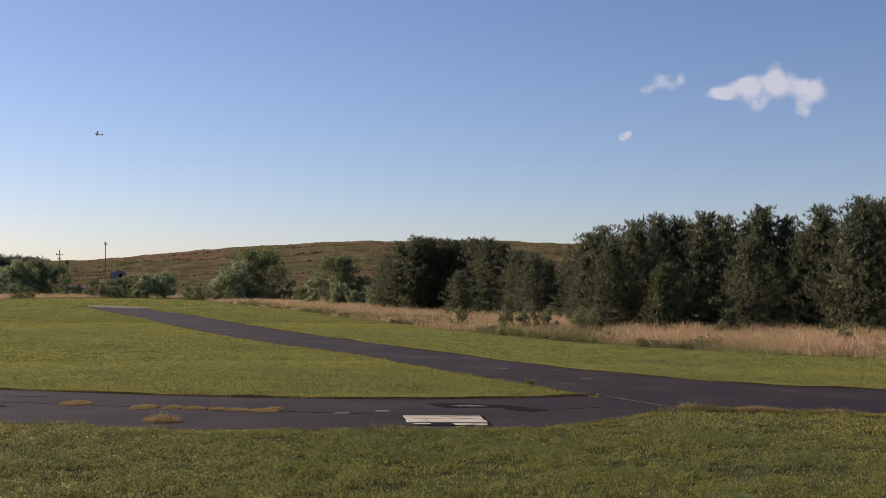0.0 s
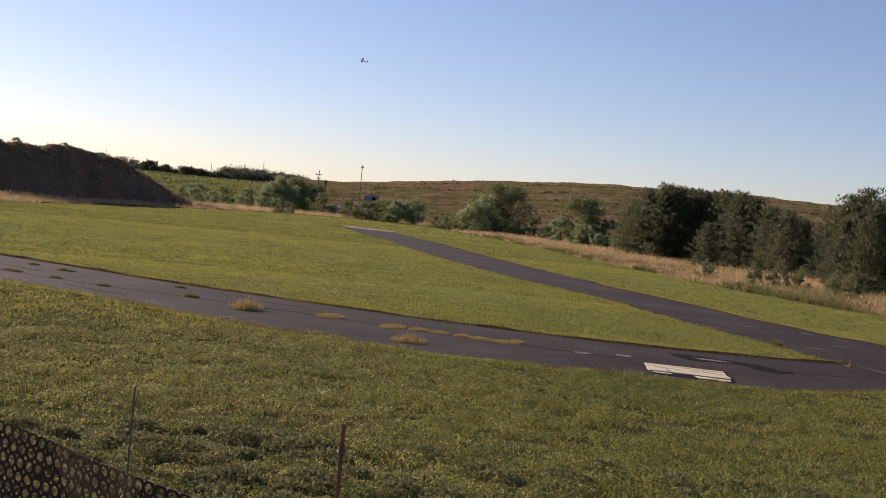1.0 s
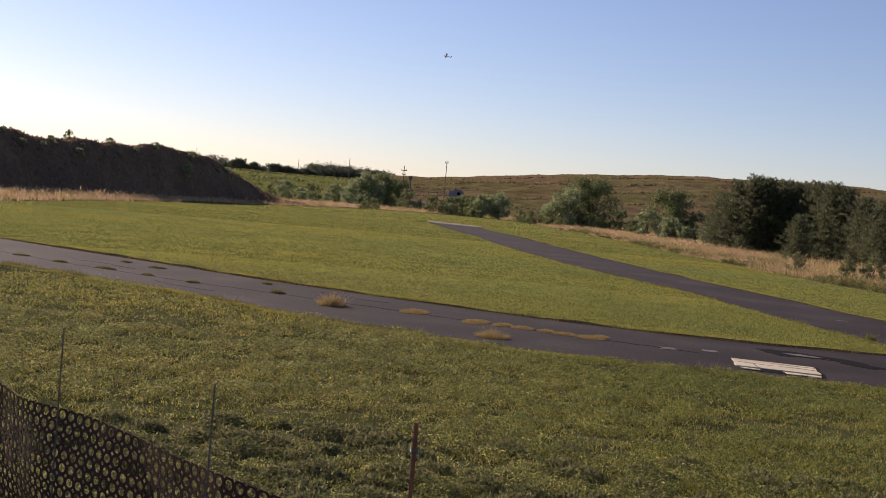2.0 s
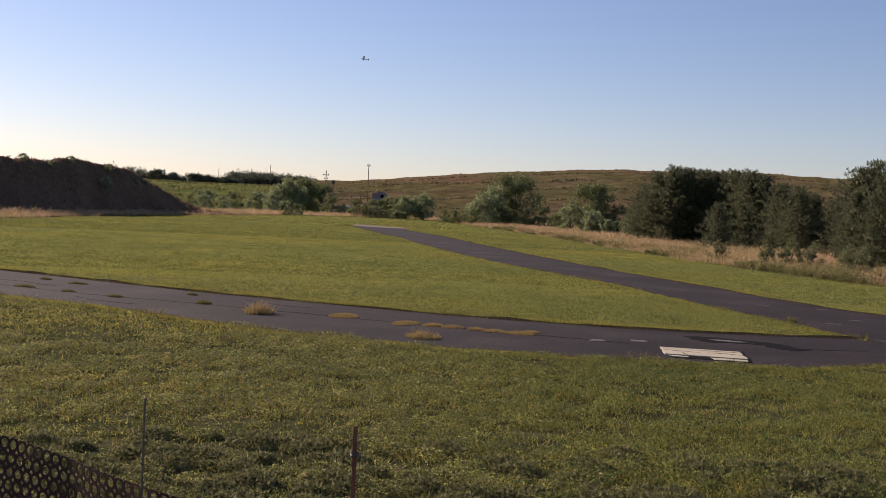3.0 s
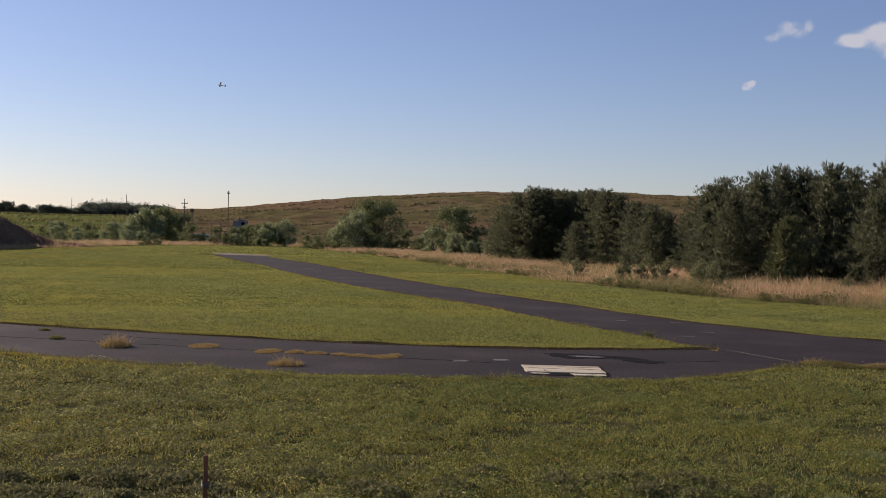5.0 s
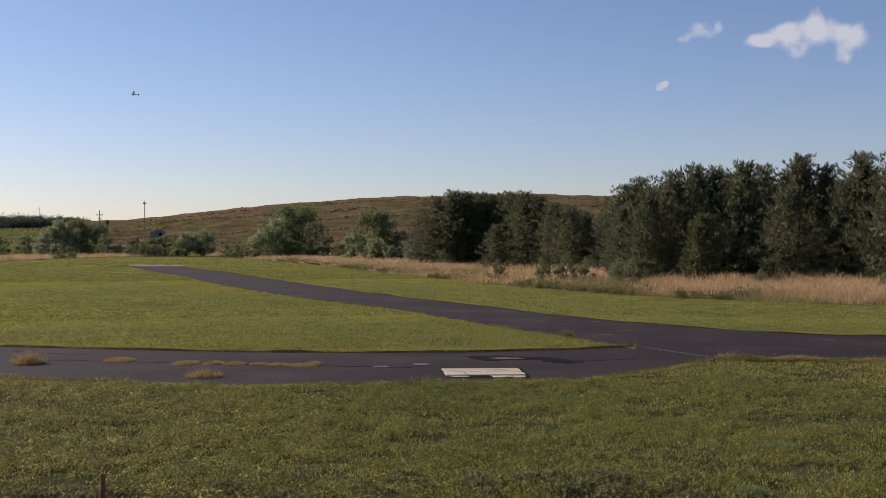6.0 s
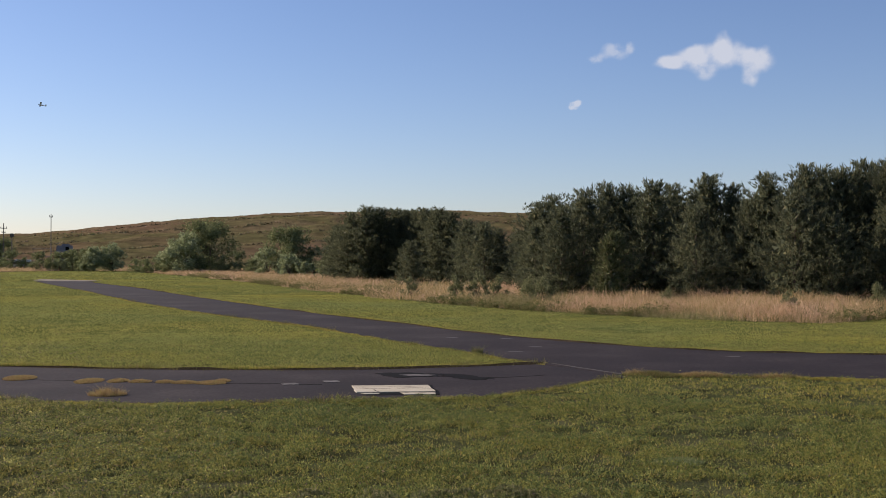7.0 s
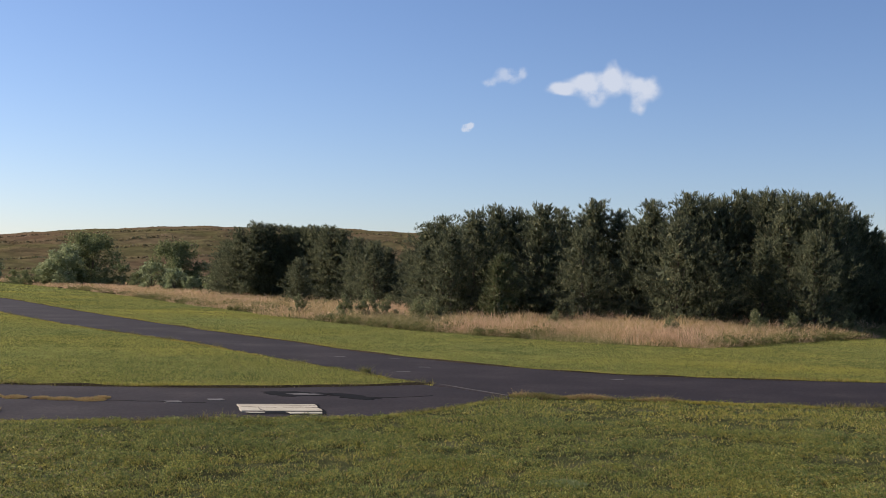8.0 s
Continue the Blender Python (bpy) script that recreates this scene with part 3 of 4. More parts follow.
# leafy weed clumps along its front
made = []
for k in range(1500):
    s_ = 190 + (along[-1] - 25 - 190) * rng.random() ** 0.7
    if smooth_noise(np.array([s_]), np.array([0.0]), 2.2, 5)[0] < 0.4:
        continue
    cx, cy = np.interp(s_, along, px), np.interp(s_, along, py)
    back = -0.1 + 4.0 * rng.random() ** 1.8
    tx, ty = np.interp(s_ + 2, along, px) - np.interp(s_ - 2, along, px), np.interp(s_ + 2, along, py) - np.interp(s_ - 2, along, py)
    q = math.hypot(tx, ty)
    cx, cy = cx - ty / q * back, cy + tx / q * back
    rad, n = 0.14 + 0.36 * rng.random() ** 1.7, 100
    v = rng.normal(0, 1, (n, 3))
    v /= np.linalg.norm(v, axis=1)[:, None]
    c = np.array([cx, cy, 0.12]) + v * rad * np.array([1.2, 1.0, 0.9]) * rng.random((n, 1)) ** 0.4
    c[:, 2] = np.clip(c[:, 2], 0.02, 1)
    made.append(leaflets(c[:, 0], c[:, 1], c[:, 2], np.full(n, 0.06), rng, 1.0))
tagged(new("weed_clumps", tris_of("weed_clumps", np.concatenate(made), M_WEED)), "leafy dark green weeds along the tall grass", "weeds", kind="stuff")

# weeds over the mound
a = 23.5 + 30 * rng.random(26000)
w = -0.98 + 1.5 * rng.random(26000)
pts = np.array([mound_point(p, q) for p, q in zip(a, w)])
h = 0.06 + 0.3 * rng.random(len(a)) ** 5
tagged(new("mound_growth", tris_of("mound_growth", blades(pts[:, 0], pts[:, 1], pts[:, 2] - 0.05, h, 0.1 + 0.12 * rng.random(len(a)), 1.2, rng), M_MOUNDWEED)), "rank brown-green weeds covering the mound", "weeds", kind="stuff")


# ---------------------------------------------------------------- trees
def tufts(centres, outward, size, per, spread, rng, width=0.14):
    """Sprays of narrow triangles round each centre, pointing outward and up."""
    n = len(centres)
    c = np.repeat(centres, per, 0)
    o = np.repeat(outward, per, 0) + rng.normal(0, spread, (n * per, 3))
    o /= np.linalg.norm(o, axis=1)[:, None] + 1e-9
    length = np.repeat(size, per)[:, None] * (0.6 + 0.7 * rng.random((n * per, 1)))
    side = np.cross(o, rng.normal(0, 1, (n * per, 3)))
    side /= np.linalg.norm(side, axis=1)[:, None] + 1e-9
    w = length * width
    start = c + rng.normal(0, 0.25, c.shape) * np.repeat(size, per)[:, None]
    return np.stack([start - side * w, start + side * w, start + o * length], 1)


def leaves(centres, size, per, spread, rng):
    """Small leaf-shaped triangles facing every way round each centre."""
    n = len(centres) * per
    c = np.repeat(centres, per, 0) + rng.normal(0, 1, (n, 3)) * spread
    u = rng.normal(0, 1, (n, 3))
    u /= np.linalg.norm(u, axis=1)[:, None]
    v = np.cross(u, rng.normal(0, 1, (n, 3)))
    v /= np.linalg.norm(v, axis=1)[:, None]
    s = size * (0.6 + 0.8 * rng.random((n, 1)))
    return np.stack([c - u * s * 0.5, c + v * s * 0.42, c + u * s * 0.6], 1)


def pine(h, spread, seed, material, boughs=145, start=0.03):
    """A dense pine of height h: tapered trunk, rising boughs, fine sprays of needles."""
    r = np.random.default_rng(seed)
    tree = empty("pine_tree", 0, 0)
    bm = bmesh.new()
    bend = [Vector((r.normal(0, 0.05), r.normal(0, 0.05), h * k / 6 * 0.97)) if k else Vector((0, 0, -0.1)) for k in range(7)]
    for k in range(6):
        rod(bm, bend[k], bend[k + 1], 0.11 * h / 7 * (1 - k / 6.4), 0.11 * h / 7 * (1 - (k + 1) / 6.4), 7)
    cen, out, siz = [], [], []
    lobe = r.random(3) * math.tau
    for i in range(boughs):
        f = start + (0.97 - start) * ((i + r.random()) / boughs) ** 0.9
        a = i * 2.4 + r.normal(0, 0.3)
        reach = spread * min(1.0, (f + 0.16) / 0.3) ** 0.4 * (1 - f**1.65) ** 0.74 + 0.16
        reach *= 1 + 0.14 * math.sin(2 * a + lobe[0]) + 0.12 * math.sin(5 * f * math.pi + 3 * a + lobe[1])
        lng = reach * (0.62 + 0.45 * r.random())
        rise = 0.12 + 0.75 * f + r.normal(0, 0.08)
        d = np.array([math.cos(a), math.sin(a), rise])
        side = np.array([-math.sin(a), math.cos(a), 0.1])
        base = np.array([0, 0, max(0.1, f * h - rise * lng * 0.8)])
        if lng > 0.8 and i % 2 == 0:
            rod(bm, base, base + d * lng * 0.92, 0.026 * (1.25 - f), 0.007, 4)
        for q in np.linspace(0.34, 1.0, max(3, int(lng / 0.24))):
            for k in range(2):
                p = base + d * lng * q + side * r.normal(0, 0.16) * lng * (1.25 - 0.7 * q) + np.array([0, 0, r.normal(0, 0.05)])
                p[2] = max(p[2], 0.12)
                cen.append(p)
                out.append(np.array([math.cos(a) * 0.75, math.sin(a) * 0.75, 0.55 + 0.5 * f]))
                siz.append(0.15 + 0.1 * r.random())
    # upright candles at the top
    for k in range(16):
        g = 0.12 * spread
        cen.append(np.array([r.normal(0, g), r.normal(0, g), h * (0.87 + 0.09 * r.random())]))
        out.append(np.array([r.normal(0, 0.2), r.normal(0, 0.2), 1.8]))
        siz.append(0.24)
    part("trunk", bm, M_BARK, tree, "grey-brown tapered trunk with bare limbs")
    sprays = tufts(np.array(cen), np.array(out), np.array(siz), 7, 0.42, r, 0.115)
    # shaded twigs close round the trunk
    n = 700
    f = 0.04 + 0.86 * r.random(n)
    a, q = r.random(n) * math.tau, np.sqrt(r.random(n))
    rad = spread * 0.55 * (1 - f**1.7) ** 0.72 * q
    inner = np.stack([np.cos(a) * rad, np.sin(a) * rad, f * h], 1)
    put_mesh("crown", tris_of("crown", np.concatenate([sprays, leaves(inner, 0.42, 1, 0.05, r)]), material), tree)
    return tree


def broadleaf(name, h, wide, seed, material, clumps, leaf, per=14, trunk=0.3):
    """A broad-leaved tree or bush: forked stems and many loose clumps of leaves."""
    r = np.random.default_rng(seed)
    tree = empty(name, 0, 0)
    bm = bmesh.new()
    cen = []
    rod(bm, (0, 0, -0.1), (0, 0, h * trunk), 0.022 * h, 0.015 * h, 7)
    lobes = []
    for k in range(19):
        a, q = r.random() * math.tau, r.random() ** 1.1
        rad = wide * 0.5 * (0.25 + 0.7 * r.random())
        p = np.array([math.cos(a) * rad, math.sin(a) * rad, h * (0.12 + 0.76 * q)])
        p[:2] *= 1.05 - 0.75 * max(0, q - 0.4)
        lobes.append((p, wide * (0.08 + 0.11 * r.random())))
        rod(bm, (0, 0, h * trunk * (0.5 + 0.5 * r.random())), p, 0.009 * h, 0.003 * h, 5)
    lobes.append((np.array([0, 0, h * 0.84]), wide * 0.13))
    for k in range(clumps):
        p, s = lobes[int(r.integers(len(lobes)))]
        v = r.normal(0, 1, 3)
        v /= np.linalg.norm(v)
        c = p + v * s * (0.7 + 0.5 * r.random()) * np.array([1, 1, 0.8])
        c[2] = min(max(c[2], 0.06 * h), h)
        cen.append(c)
    part("trunk", bm, M_BARK, tree, "forked grey-brown trunk")
    put_mesh("crown", tris_of("crown", leaves(np.array(cen), leaf, per, 0.03 * wide, r), material), tree)
    return tree


PINES = [pine(6.5, 2.15 + 0.3 * (k % 3), 100 + k, M_PINE) for k in range(5)]
LIGHT_PINE = pine(3.4, 1.1, 120, M_PINE_LIGHT, 90, 0.03)
used = set()


def plant(kind, h_built, x, y, h, turn, label, category, group, fat=1.0):
    s = h / h_built
    m = pose(x, y, 0, 0, 0, turn) @ Matrix.Diagonal((s * fat, s * fat, s, 1))
    if kind.name in used:
        ob = copy_thing(kind, m)
        ob.matrix_basis = m
    else:
        used.add(kind.name)
        ob = kind
        ob.matrix_basis = m
    return tagged(ob, label, category, group)


STAND_RIGHT = [(7.6, 61.6, 4.1), (8.7, 59.4, 4.9), (10.2, 61.2, 6.0), (12.1, 64.9, 6.6), (13.3, 64.7, 6.4), (13.6, 59.5, 6.4), (15.6, 63.2, 6.4), (14.7, 55.1, 4.9), (17.2, 61.7, 6.9), (18.4, 61.4, 6.3), (18.1, 57.3, 5.3), (18.9, 57.0, 6.6), (18.5, 51.9, 5.5), (20.6, 56.4, 7.0), (22.5, 58.9, 7.1), (22.2, 55.8, 6.8), (23.5, 56.4, 7.2), (25.1, 57.9, 7.2), (24.4, 54.9, 7.2), (24.5, 52.7, 6.9), (26.6, 55.0, 7.1), (26.0, 52.0, 6.8), (27.6, 53.3, 6.5), (28.8, 53.9, 6.0), (29.4, 53.5, 5.2), (30.3, 54.3, 4.6), (23.8, 48.6, 4.8), (19.8, 50.8, 4.3), (22.4, 50.9, 4.5)]
STAND_MIDDLE = [(-5.1, 99.9, 5.0), (-3.9, 97.9, 6.1), (-2.5, 97.0, 6.6), (-1.3, 97.0, 6.5), (-0.0, 98.0, 6.4), (1.2, 99.0, 6.3), (2.4, 96.0, 6.4), (3.5, 92.9, 6.3), (4.5, 91.9, 6.0), (5.2, 81.9, 5.0), (6.1, 78.8, 4.7), (7.2, 79.7, 4.3), (1.0, 82.0, 3.4), (10.1, 94.5, 4.3), (9.5, 77.4, 4.4), (9.6, 71.4, 4.6), (10.2, 69.3, 4.9), (-1.9, 99.5, 6.4), (0.6, 99.5, 6.4), (1.8, 97.2, 6.3), (3.0, 95.6, 6.2), (4.2, 94.5, 5.8), (6.4, 83.0, 4.7)]
for i, (x, y, h) in enumerate(STAND_RIGHT):
    plant(PINES[i % 5], 6.5, x + 0.35, y, h, 47 * i, "dark green bushy pine in a dense stand", "pine tree", "pines of the stand", 0.98)
for i, (x, y, h) in enumerate(STAND_MIDDLE):
    plant(PINES[(i + 2) % 5], 6.5, x + 0.4, y, h, 71 * i, "very dark green pine in a farther clump", "pine tree", "pines of the far clump", 1.15)
# a second row behind, seen through the gaps
for i in range(22):
    x = 9 + i * 1.05
    y = 68.5 - 0.55 * i + 1.5 * math.sin(i * 2.3)
    plant(PINES[(i + 1) % 5], 6.5, x, y, 5.6 + 0.5 * math.sin(i * 1.7), 31 * i, "dark green pine deep inside the stand", "pine tree", "pines behind the stand", 1.12)
plant(LIGHT_PINE, 3.4, 11.1, 56.0, 3.4, 20, "small lighter green pine before the stand", "pine tree", "")

BROAD = broadleaf("broadleaf_tree", 6.6, 8.5, 201, M_LEAF, 620, 0.27, 20)
BROAD_PALE = broadleaf("broadleaf_tree", 4.0, 5.0, 202, M_LEAF_PALE, 420, 0.22, 18)
BUSH = broadleaf("bush", 2.6, 3.6, 203, M_LEAF, 200, 0.18, 18, 0.15)
BUSH_PALE = broadleaf("bush", 2.4, 2.8, 204, M_LEAF_PALE, 180, 0.16, 18, 0.15)
BUSH_NEAR = broadleaf("bush", 1.7, 1.5, 205, M_BUSH, 160, 0.09, 16, 0.12)
# the second, pale tree stands in for the sunlit left of the first
for i, (x, y, h, kind) in enumerate([(-22.6, 142.2, 6.6, 0), (-24.8, 138.8, 5.0, 1), (-11.5, 123.5, 5.4, 0), (-67.6, 188.3, 5.9, 0), (-68.8, 183.9, 5.7, 1), (-70.6, 186, 4.6, 1), (-39.1, 160.3, 4.0, 1), (-41.5, 159.7, 3.5, 1), (-45.6, 163.8, 3.1, 0), (-66, 194, 5.2, 0)]):
    if kind:
        plant(BROAD_PALE, 4.0, x, y, h, 80 * i, "pale green broadleaf tree by the tall grass, sunlight put into its leaf colour", "tree", "broadleaf trees")
    else:
        plant(BROAD, 6.6, x, y, h, 80 * i, "round dark green broadleaf tree by the tall grass", "tree", "broadleaf trees", 0.95)
for i, (x, y, h, kind) in enumerate([(-82.4, 176.8, 3.0, 0), (-75.3, 174.5, 2.9, 0), (-64.7, 157.3, 1.8, 1), (-68.5, 177.3, 2.0, 1), (-56.3, 171, 2.8, 0), (-52.7, 140.5, 1.0, 0), (-48.3, 165.1, 2.6, 0), (-30, 145, 2.0, 0), (-27.8, 143.4, 1.8, 0), (-33.5, 150, 1.7, 0), (-18, 136.9, 2.7, 0), (-15.9, 133.1, 1.9, 0), (-20.5, 138, 2.2, 0), (-13.2, 121.3, 3.1, 1), (-10.5, 116.6, 2.5, 1), (-8.7, 114.7, 1.7, 1), (-6.4, 111.8, 1.9, 1), (-8.3, 123.7, 3.1, 0), (-6.4, 121.9, 3.3, 0), (-77, 168, 2.4, 1), (-72.5, 165, 2.2, 1), (-70, 160, 1.6, 1), (-67.5, 166, 2.3, 0), (-62.5, 160, 2.0, 1), (-31.5, 147, 1.7, 0), (-29, 146, 2.0, 0), (-26.5, 146, 2.0, 0), (-72, 178, 3.3, 1), (-67, 172, 3.0, 1), (-79, 173, 3.2, 1), (-49.8, 163, 2.6, 0), (-43.5, 161, 3.0, 0), (-47, 162.5, 1.8, 1), (-53.5, 146, 1.5, 0), (-60.5, 149, 1.5, 0)]):
    if kind:
        plant(BUSH_PALE, 2.4, x, y, h, 57 * i, "pale silvery green bush at the wood's edge", "bush", "bushes")
    else:
        plant(BUSH, 2.6, x, y, h, 57 * i, "dark green spreading bush at the wood's edge", "bush", "bushes")
for i, (x, y, h) in enumerate([(1.1, 60, 1.5), (3.2, 56, 1.7), (4.3, 55.9, 1.9), (5.4, 56.8, 1.7), (6.5, 51.6, 1.8), (7.0, 50.8, 1.7), (19.6, 44.6, 1.6), (21.6, 45.5, 1.4), (25.5, 48.0, 1.5), (12.1, 48.6, 1.2), (15.6, 43.4, 1.2)]):
    plant(BUSH_NEAR, 1.7, x, y, 0.8 * h, 63 * i, "leafy green bush standing in the tall grass", "bush", "bushes in the grass")

for x, y, z, h, kind, words in ((-61.2, 87.2, 4.2, 1.15, BUSH, "small lone sapling on top of the mound"), (-54.5, 97.0, 2.2, 1.3, BUSH_PALE, "yellow-green shrub on the mound's slope")):
    ob = copy_thing(kind, pose(x, y, z) @ Matrix.Diagonal((h / 3.2, h / 3.2, h / 2.5, 1)))
    ob.matrix_basis = pose(x, y, z) @ Matrix.Diagonal((h / 3.2, h / 3.2, h / 2.5, 1))
    tagged(ob, words, "bush", "bushes on the mound")

for i in range(16):
    a = 26.6 + 0.75 * i + 0.3 * math.sin(i * 2.7)
    x, y, z = mound_point(a, -0.12 - 0.1 * (i % 3))
    h = 0.35 + 0.4 * abs(math.sin(i * 1.9))
    m = pose(x, y, z - 0.12, 0, 0, 40 * i) @ Matrix.Diagonal((h / 2.2, h / 2.2, h / 2.5, 1))
    ob = copy_thing(BUSH_PALE, m)
    ob.matrix_basis = m
    tagged(ob, "small scrubby weed bush on the mound's crest", "bush", "bushes on the mound")

# far wood on the skyline beyond the meadow
cen = []
for i in range(130):
    # a low hedge between the single trees
    a, d = 23.0 + 4.8 * rng.random(), 346 + 8 * rng.random()
    for k in range(6):
        cen.append((-math.sin(radians(a)) * d + rng.normal(0, 0.8), math.cos(radians(a)) * d, meadow_height(a, 345) + 1.4 * rng.random()))
for i in range(300):
    a = 19.2 + 4.2 * rng.random() if i < 230 else 27.5 + 14 * rng.random()
    d = 352 + 25 * rng.random()
    top = (1.6 + 1.5 * rng.random()) + 1.0 * min(1.0, max(0.0, (a - 19.6) / 1.5))
    ground_z = meadow_height(a, 345)
    for k in range(9):
        z = ground_z + top * (0.1 + 0.9 * rng.random())
        r = 1.6 * (1 - 0.5 * abs(z - ground_z - top * 0.5) / top)
        cen.append((-math.sin(radians(a)) * d + r * rng.normal(0, 0.6), math.cos(radians(a)) * d + r * rng.normal(0, 0.6), z))
tagged(new("far_wood", tris_of("far_wood", leaves(np.array(cen), 0.6, 18, 0.5, rng), M_FAR)), "dark line of distant woodland on the skyline", "woods", kind="stuff")


# single round trees along the top of the meadow
FAR_TREE = broadleaf("far_tree", 4.0, 4.2, 210, M_FAR, 170, 0.32, 20, 0.25)
for i, (a, h, fat) in enumerate([(27.2, 3.6, 0.9), (26.85, 4.2, 1.0), (26.5, 2.6, 1.1), (26.1, 3.5, 1.15), (25.7, 2.2, 1.3), (25.2, 3.6, 1.3), (24.95, 3.3, 1.2), (24.5, 3.2, 1.1), (24.2, 2.6, 1.2), (23.85, 2.0, 1.4), (23.5, 3.1, 1.1), (23.2, 2.4, 1.3)]):
    d = 342.0
    ob = plant(FAR_TREE, 4.0, -math.sin(radians(a)) * d, math.cos(radians(a)) * d, h, 50 * i, "dark round tree on the far skyline", "tree", "skyline trees", fat)
    ob.matrix_basis = Matrix.Translation((0, 0, meadow_height(a, d) - 0.6)) @ ob.matrix_basis


# ---------------------------------------------------------------- on the taxiway
def slab(name, outline, z0, z1, material, parent=None, label=""):
    """A thin broken-edged slab from an outline in the plan."""
    bm = bmesh.new()
    low = [bm.verts.new((x, y, z0)) for x, y in outline]
    top = [bm.verts.new((x, y, z1)) for x, y in outline]
    bm.faces.new(top)
    bm.faces.new(low[::-1])
    for i in range(len(low)):
        j = (i + 1) % len(low)
        bm.faces.new((low[i], low[j], top[j], top[i]))
    bmesh.ops.recalc_face_normals(bm, faces=bm.faces)
    return part(name, bm, material, parent, label)


def ragged(points, amount, seed, pieces=5):
    r = random.Random(seed)
    out = []
    for (ax, ay), (bx, by) in zip(points, points[1:] + points[:1]):
        for k in range(pieces):
            f = k / pieces
            s = amount if k else 0
            out.append((ax + (bx - ax) * f + r.uniform(-s, s), ay + (by - ay) * f + r.uniform(-s, s)))
    return out


pad = empty("concrete_pad", 0, 0)
tagged(pad, "weathered off-white cracked concrete pad set in asphalt", "concrete pad")
slab("slab", ragged([(-0.56, 19.05), (0.72, 19.12), (0.82, 18.2), (-0.45, 18.15)], 0.02, 1), 0.0, 0.036, M_CONCRETE, pad)
slab("slab", ragged([(0.25, 18.08), (0.81, 18.08), (0.80, 17.88), (0.32, 17.86)], 0.012, 2), 0.0, 0.032, M_CONCRETE, pad)
slab("slab", ragged([(-0.38, 18.06), (-0.1, 18.05), (-0.08, 17.95), (-0.31, 17.93)], 0.012, 3), 0.0, 0.031, M_CONCRETE, pad)
for k, pts in enumerate(([(0.05, 18.93), (0.4, 18.9), (0.74, 18.93), (0.74, 18.945), (0.4, 18.92)], [(0.2, 18.62), (0.5, 18.66), (0.8, 18.6), (0.8, 18.62), (0.5, 18.685)], [(-0.48, 18.68), (-0.3, 18.62), (0.1, 18.6), (0.1, 18.612), (-0.3, 18.636)], [(-0.2, 18.62), (-0.16, 18.3), (-0.1, 18.16), (-0.085, 18.16), (-0.145, 18.3)])):
    slab("crack", pts, 0.02, 0.0385, M_TAR, pad, "dark crack in the slab")
slab("patched_seam", ragged([(-0.56, 19.12), (0.8, 19.16), (0.87, 17.86), (-0.36, 17.84)], 0.04, 4), 0.0, 0.024, M_TAR, pad, "black tar round the slabs")

stain = empty("worn_spot", 0, 0)
tagged(stain, "grey worn spot ringed by black tar on asphalt", "worn spot")
slab("tar", ragged([(-0.2, 21.15), (0.45, 21.3), (1.05, 21.0), (1.05, 20.55), (0.4, 20.42), (-0.05, 20.7)], 0.1, 5), 0.0, 0.0225, M_TAR, stain)
slab("tar", ragged([(1.02, 21.1), (1.45, 20.9), (1.95, 20.2), (1.6, 19.95), (1.2, 20.3)], 0.1, 6), 0.0, 0.0225, M_TAR, stain)
slab("bare_concrete", ragged([(0.25, 20.86), (0.55, 20.92), (0.92, 20.8), (0.85, 20.68), (0.4, 20.66)], 0.03, 7), 0.0, 0.0275, M_PATCHGREY, stain)


def crack(points, seed):
    """A dark narrow seam following the taxiway."""
    r = random.Random(seed)
    left, right = [], []
    for (ax, ay), (bx, by) in zip(points, points[1:]):
        n = max(2, int(abs(bx - ax) / 0.25))
        for k in range(n):
            x, y = ax + (bx - ax) * k / n, ay + (by - ay) * k / n + r.uniform(-0.06, 0.06)
            w = 0.004 + 0.03 * r.random() ** 2
            left.append((x, y + w))
            right.append((x, y - w))
    slab("crack", right + left[::-1], 0.015, 0.0215, M_TAR, taxiway, "dark open crack")


crack([(-22, 24.8), (-16, 22.3), (-12, 21.2), (-9, 20.8), (-6, 20.2), (-3, 19.65), (-0.8, 19.3)], 1)
crack([(1.2, 20.3), (2.2, 20.4), (3.2, 20.9)], 2)
crack([(-16.5, 23.9), (-15.8, 23.2), (-14.9, 23.1), (-13.6, 22.4)], 4)
crack([(-12.2, 20.6), (-11.4, 20.2), (-10.2, 19.9)], 6)
crack([(-9.2, 22.2), (-8.0, 21.7), (-7.1, 21.6)], 7)
crack([(4.2, 25.6), (6.5, 24.2), (9.5, 23.1), (14, 22.2)], 5)


def mat_of_weeds(x, y, length, width, turn, seed, tall, material, name, label):
    """A low cushion of weed growing out of the seam."""
    r = np.random.default_rng(seed)
    n = int((1200 if tall > 0.15 else 5000) * length * width) + 200
    u = np.sqrt(r.random(n)) * 0.5
    a = r.random(n) * math.tau
    px_, py_ = np.cos(a) * u * length, np.sin(a) * u * width
    c, s = math.cos(radians(turn)), math.sin(radians(turn))
    h = tall * (0.3 + 0.7 * r.random(n)) * (1.1 - 1.6 * u)
    b = blades(px_ * c - py_ * s, px_ * s + py_ * c, np.full(n, 0.0), h + 0.01, np.full(n, 0.012 if tall > 0.15 else 0.016), 1.6, r)
    ob = put_mesh(name, tris_of(name, b, material))
    ob.matrix_basis = pose(x, y, 0.016)
    return tagged(ob, label, "weeds", "weeds on the asphalt")


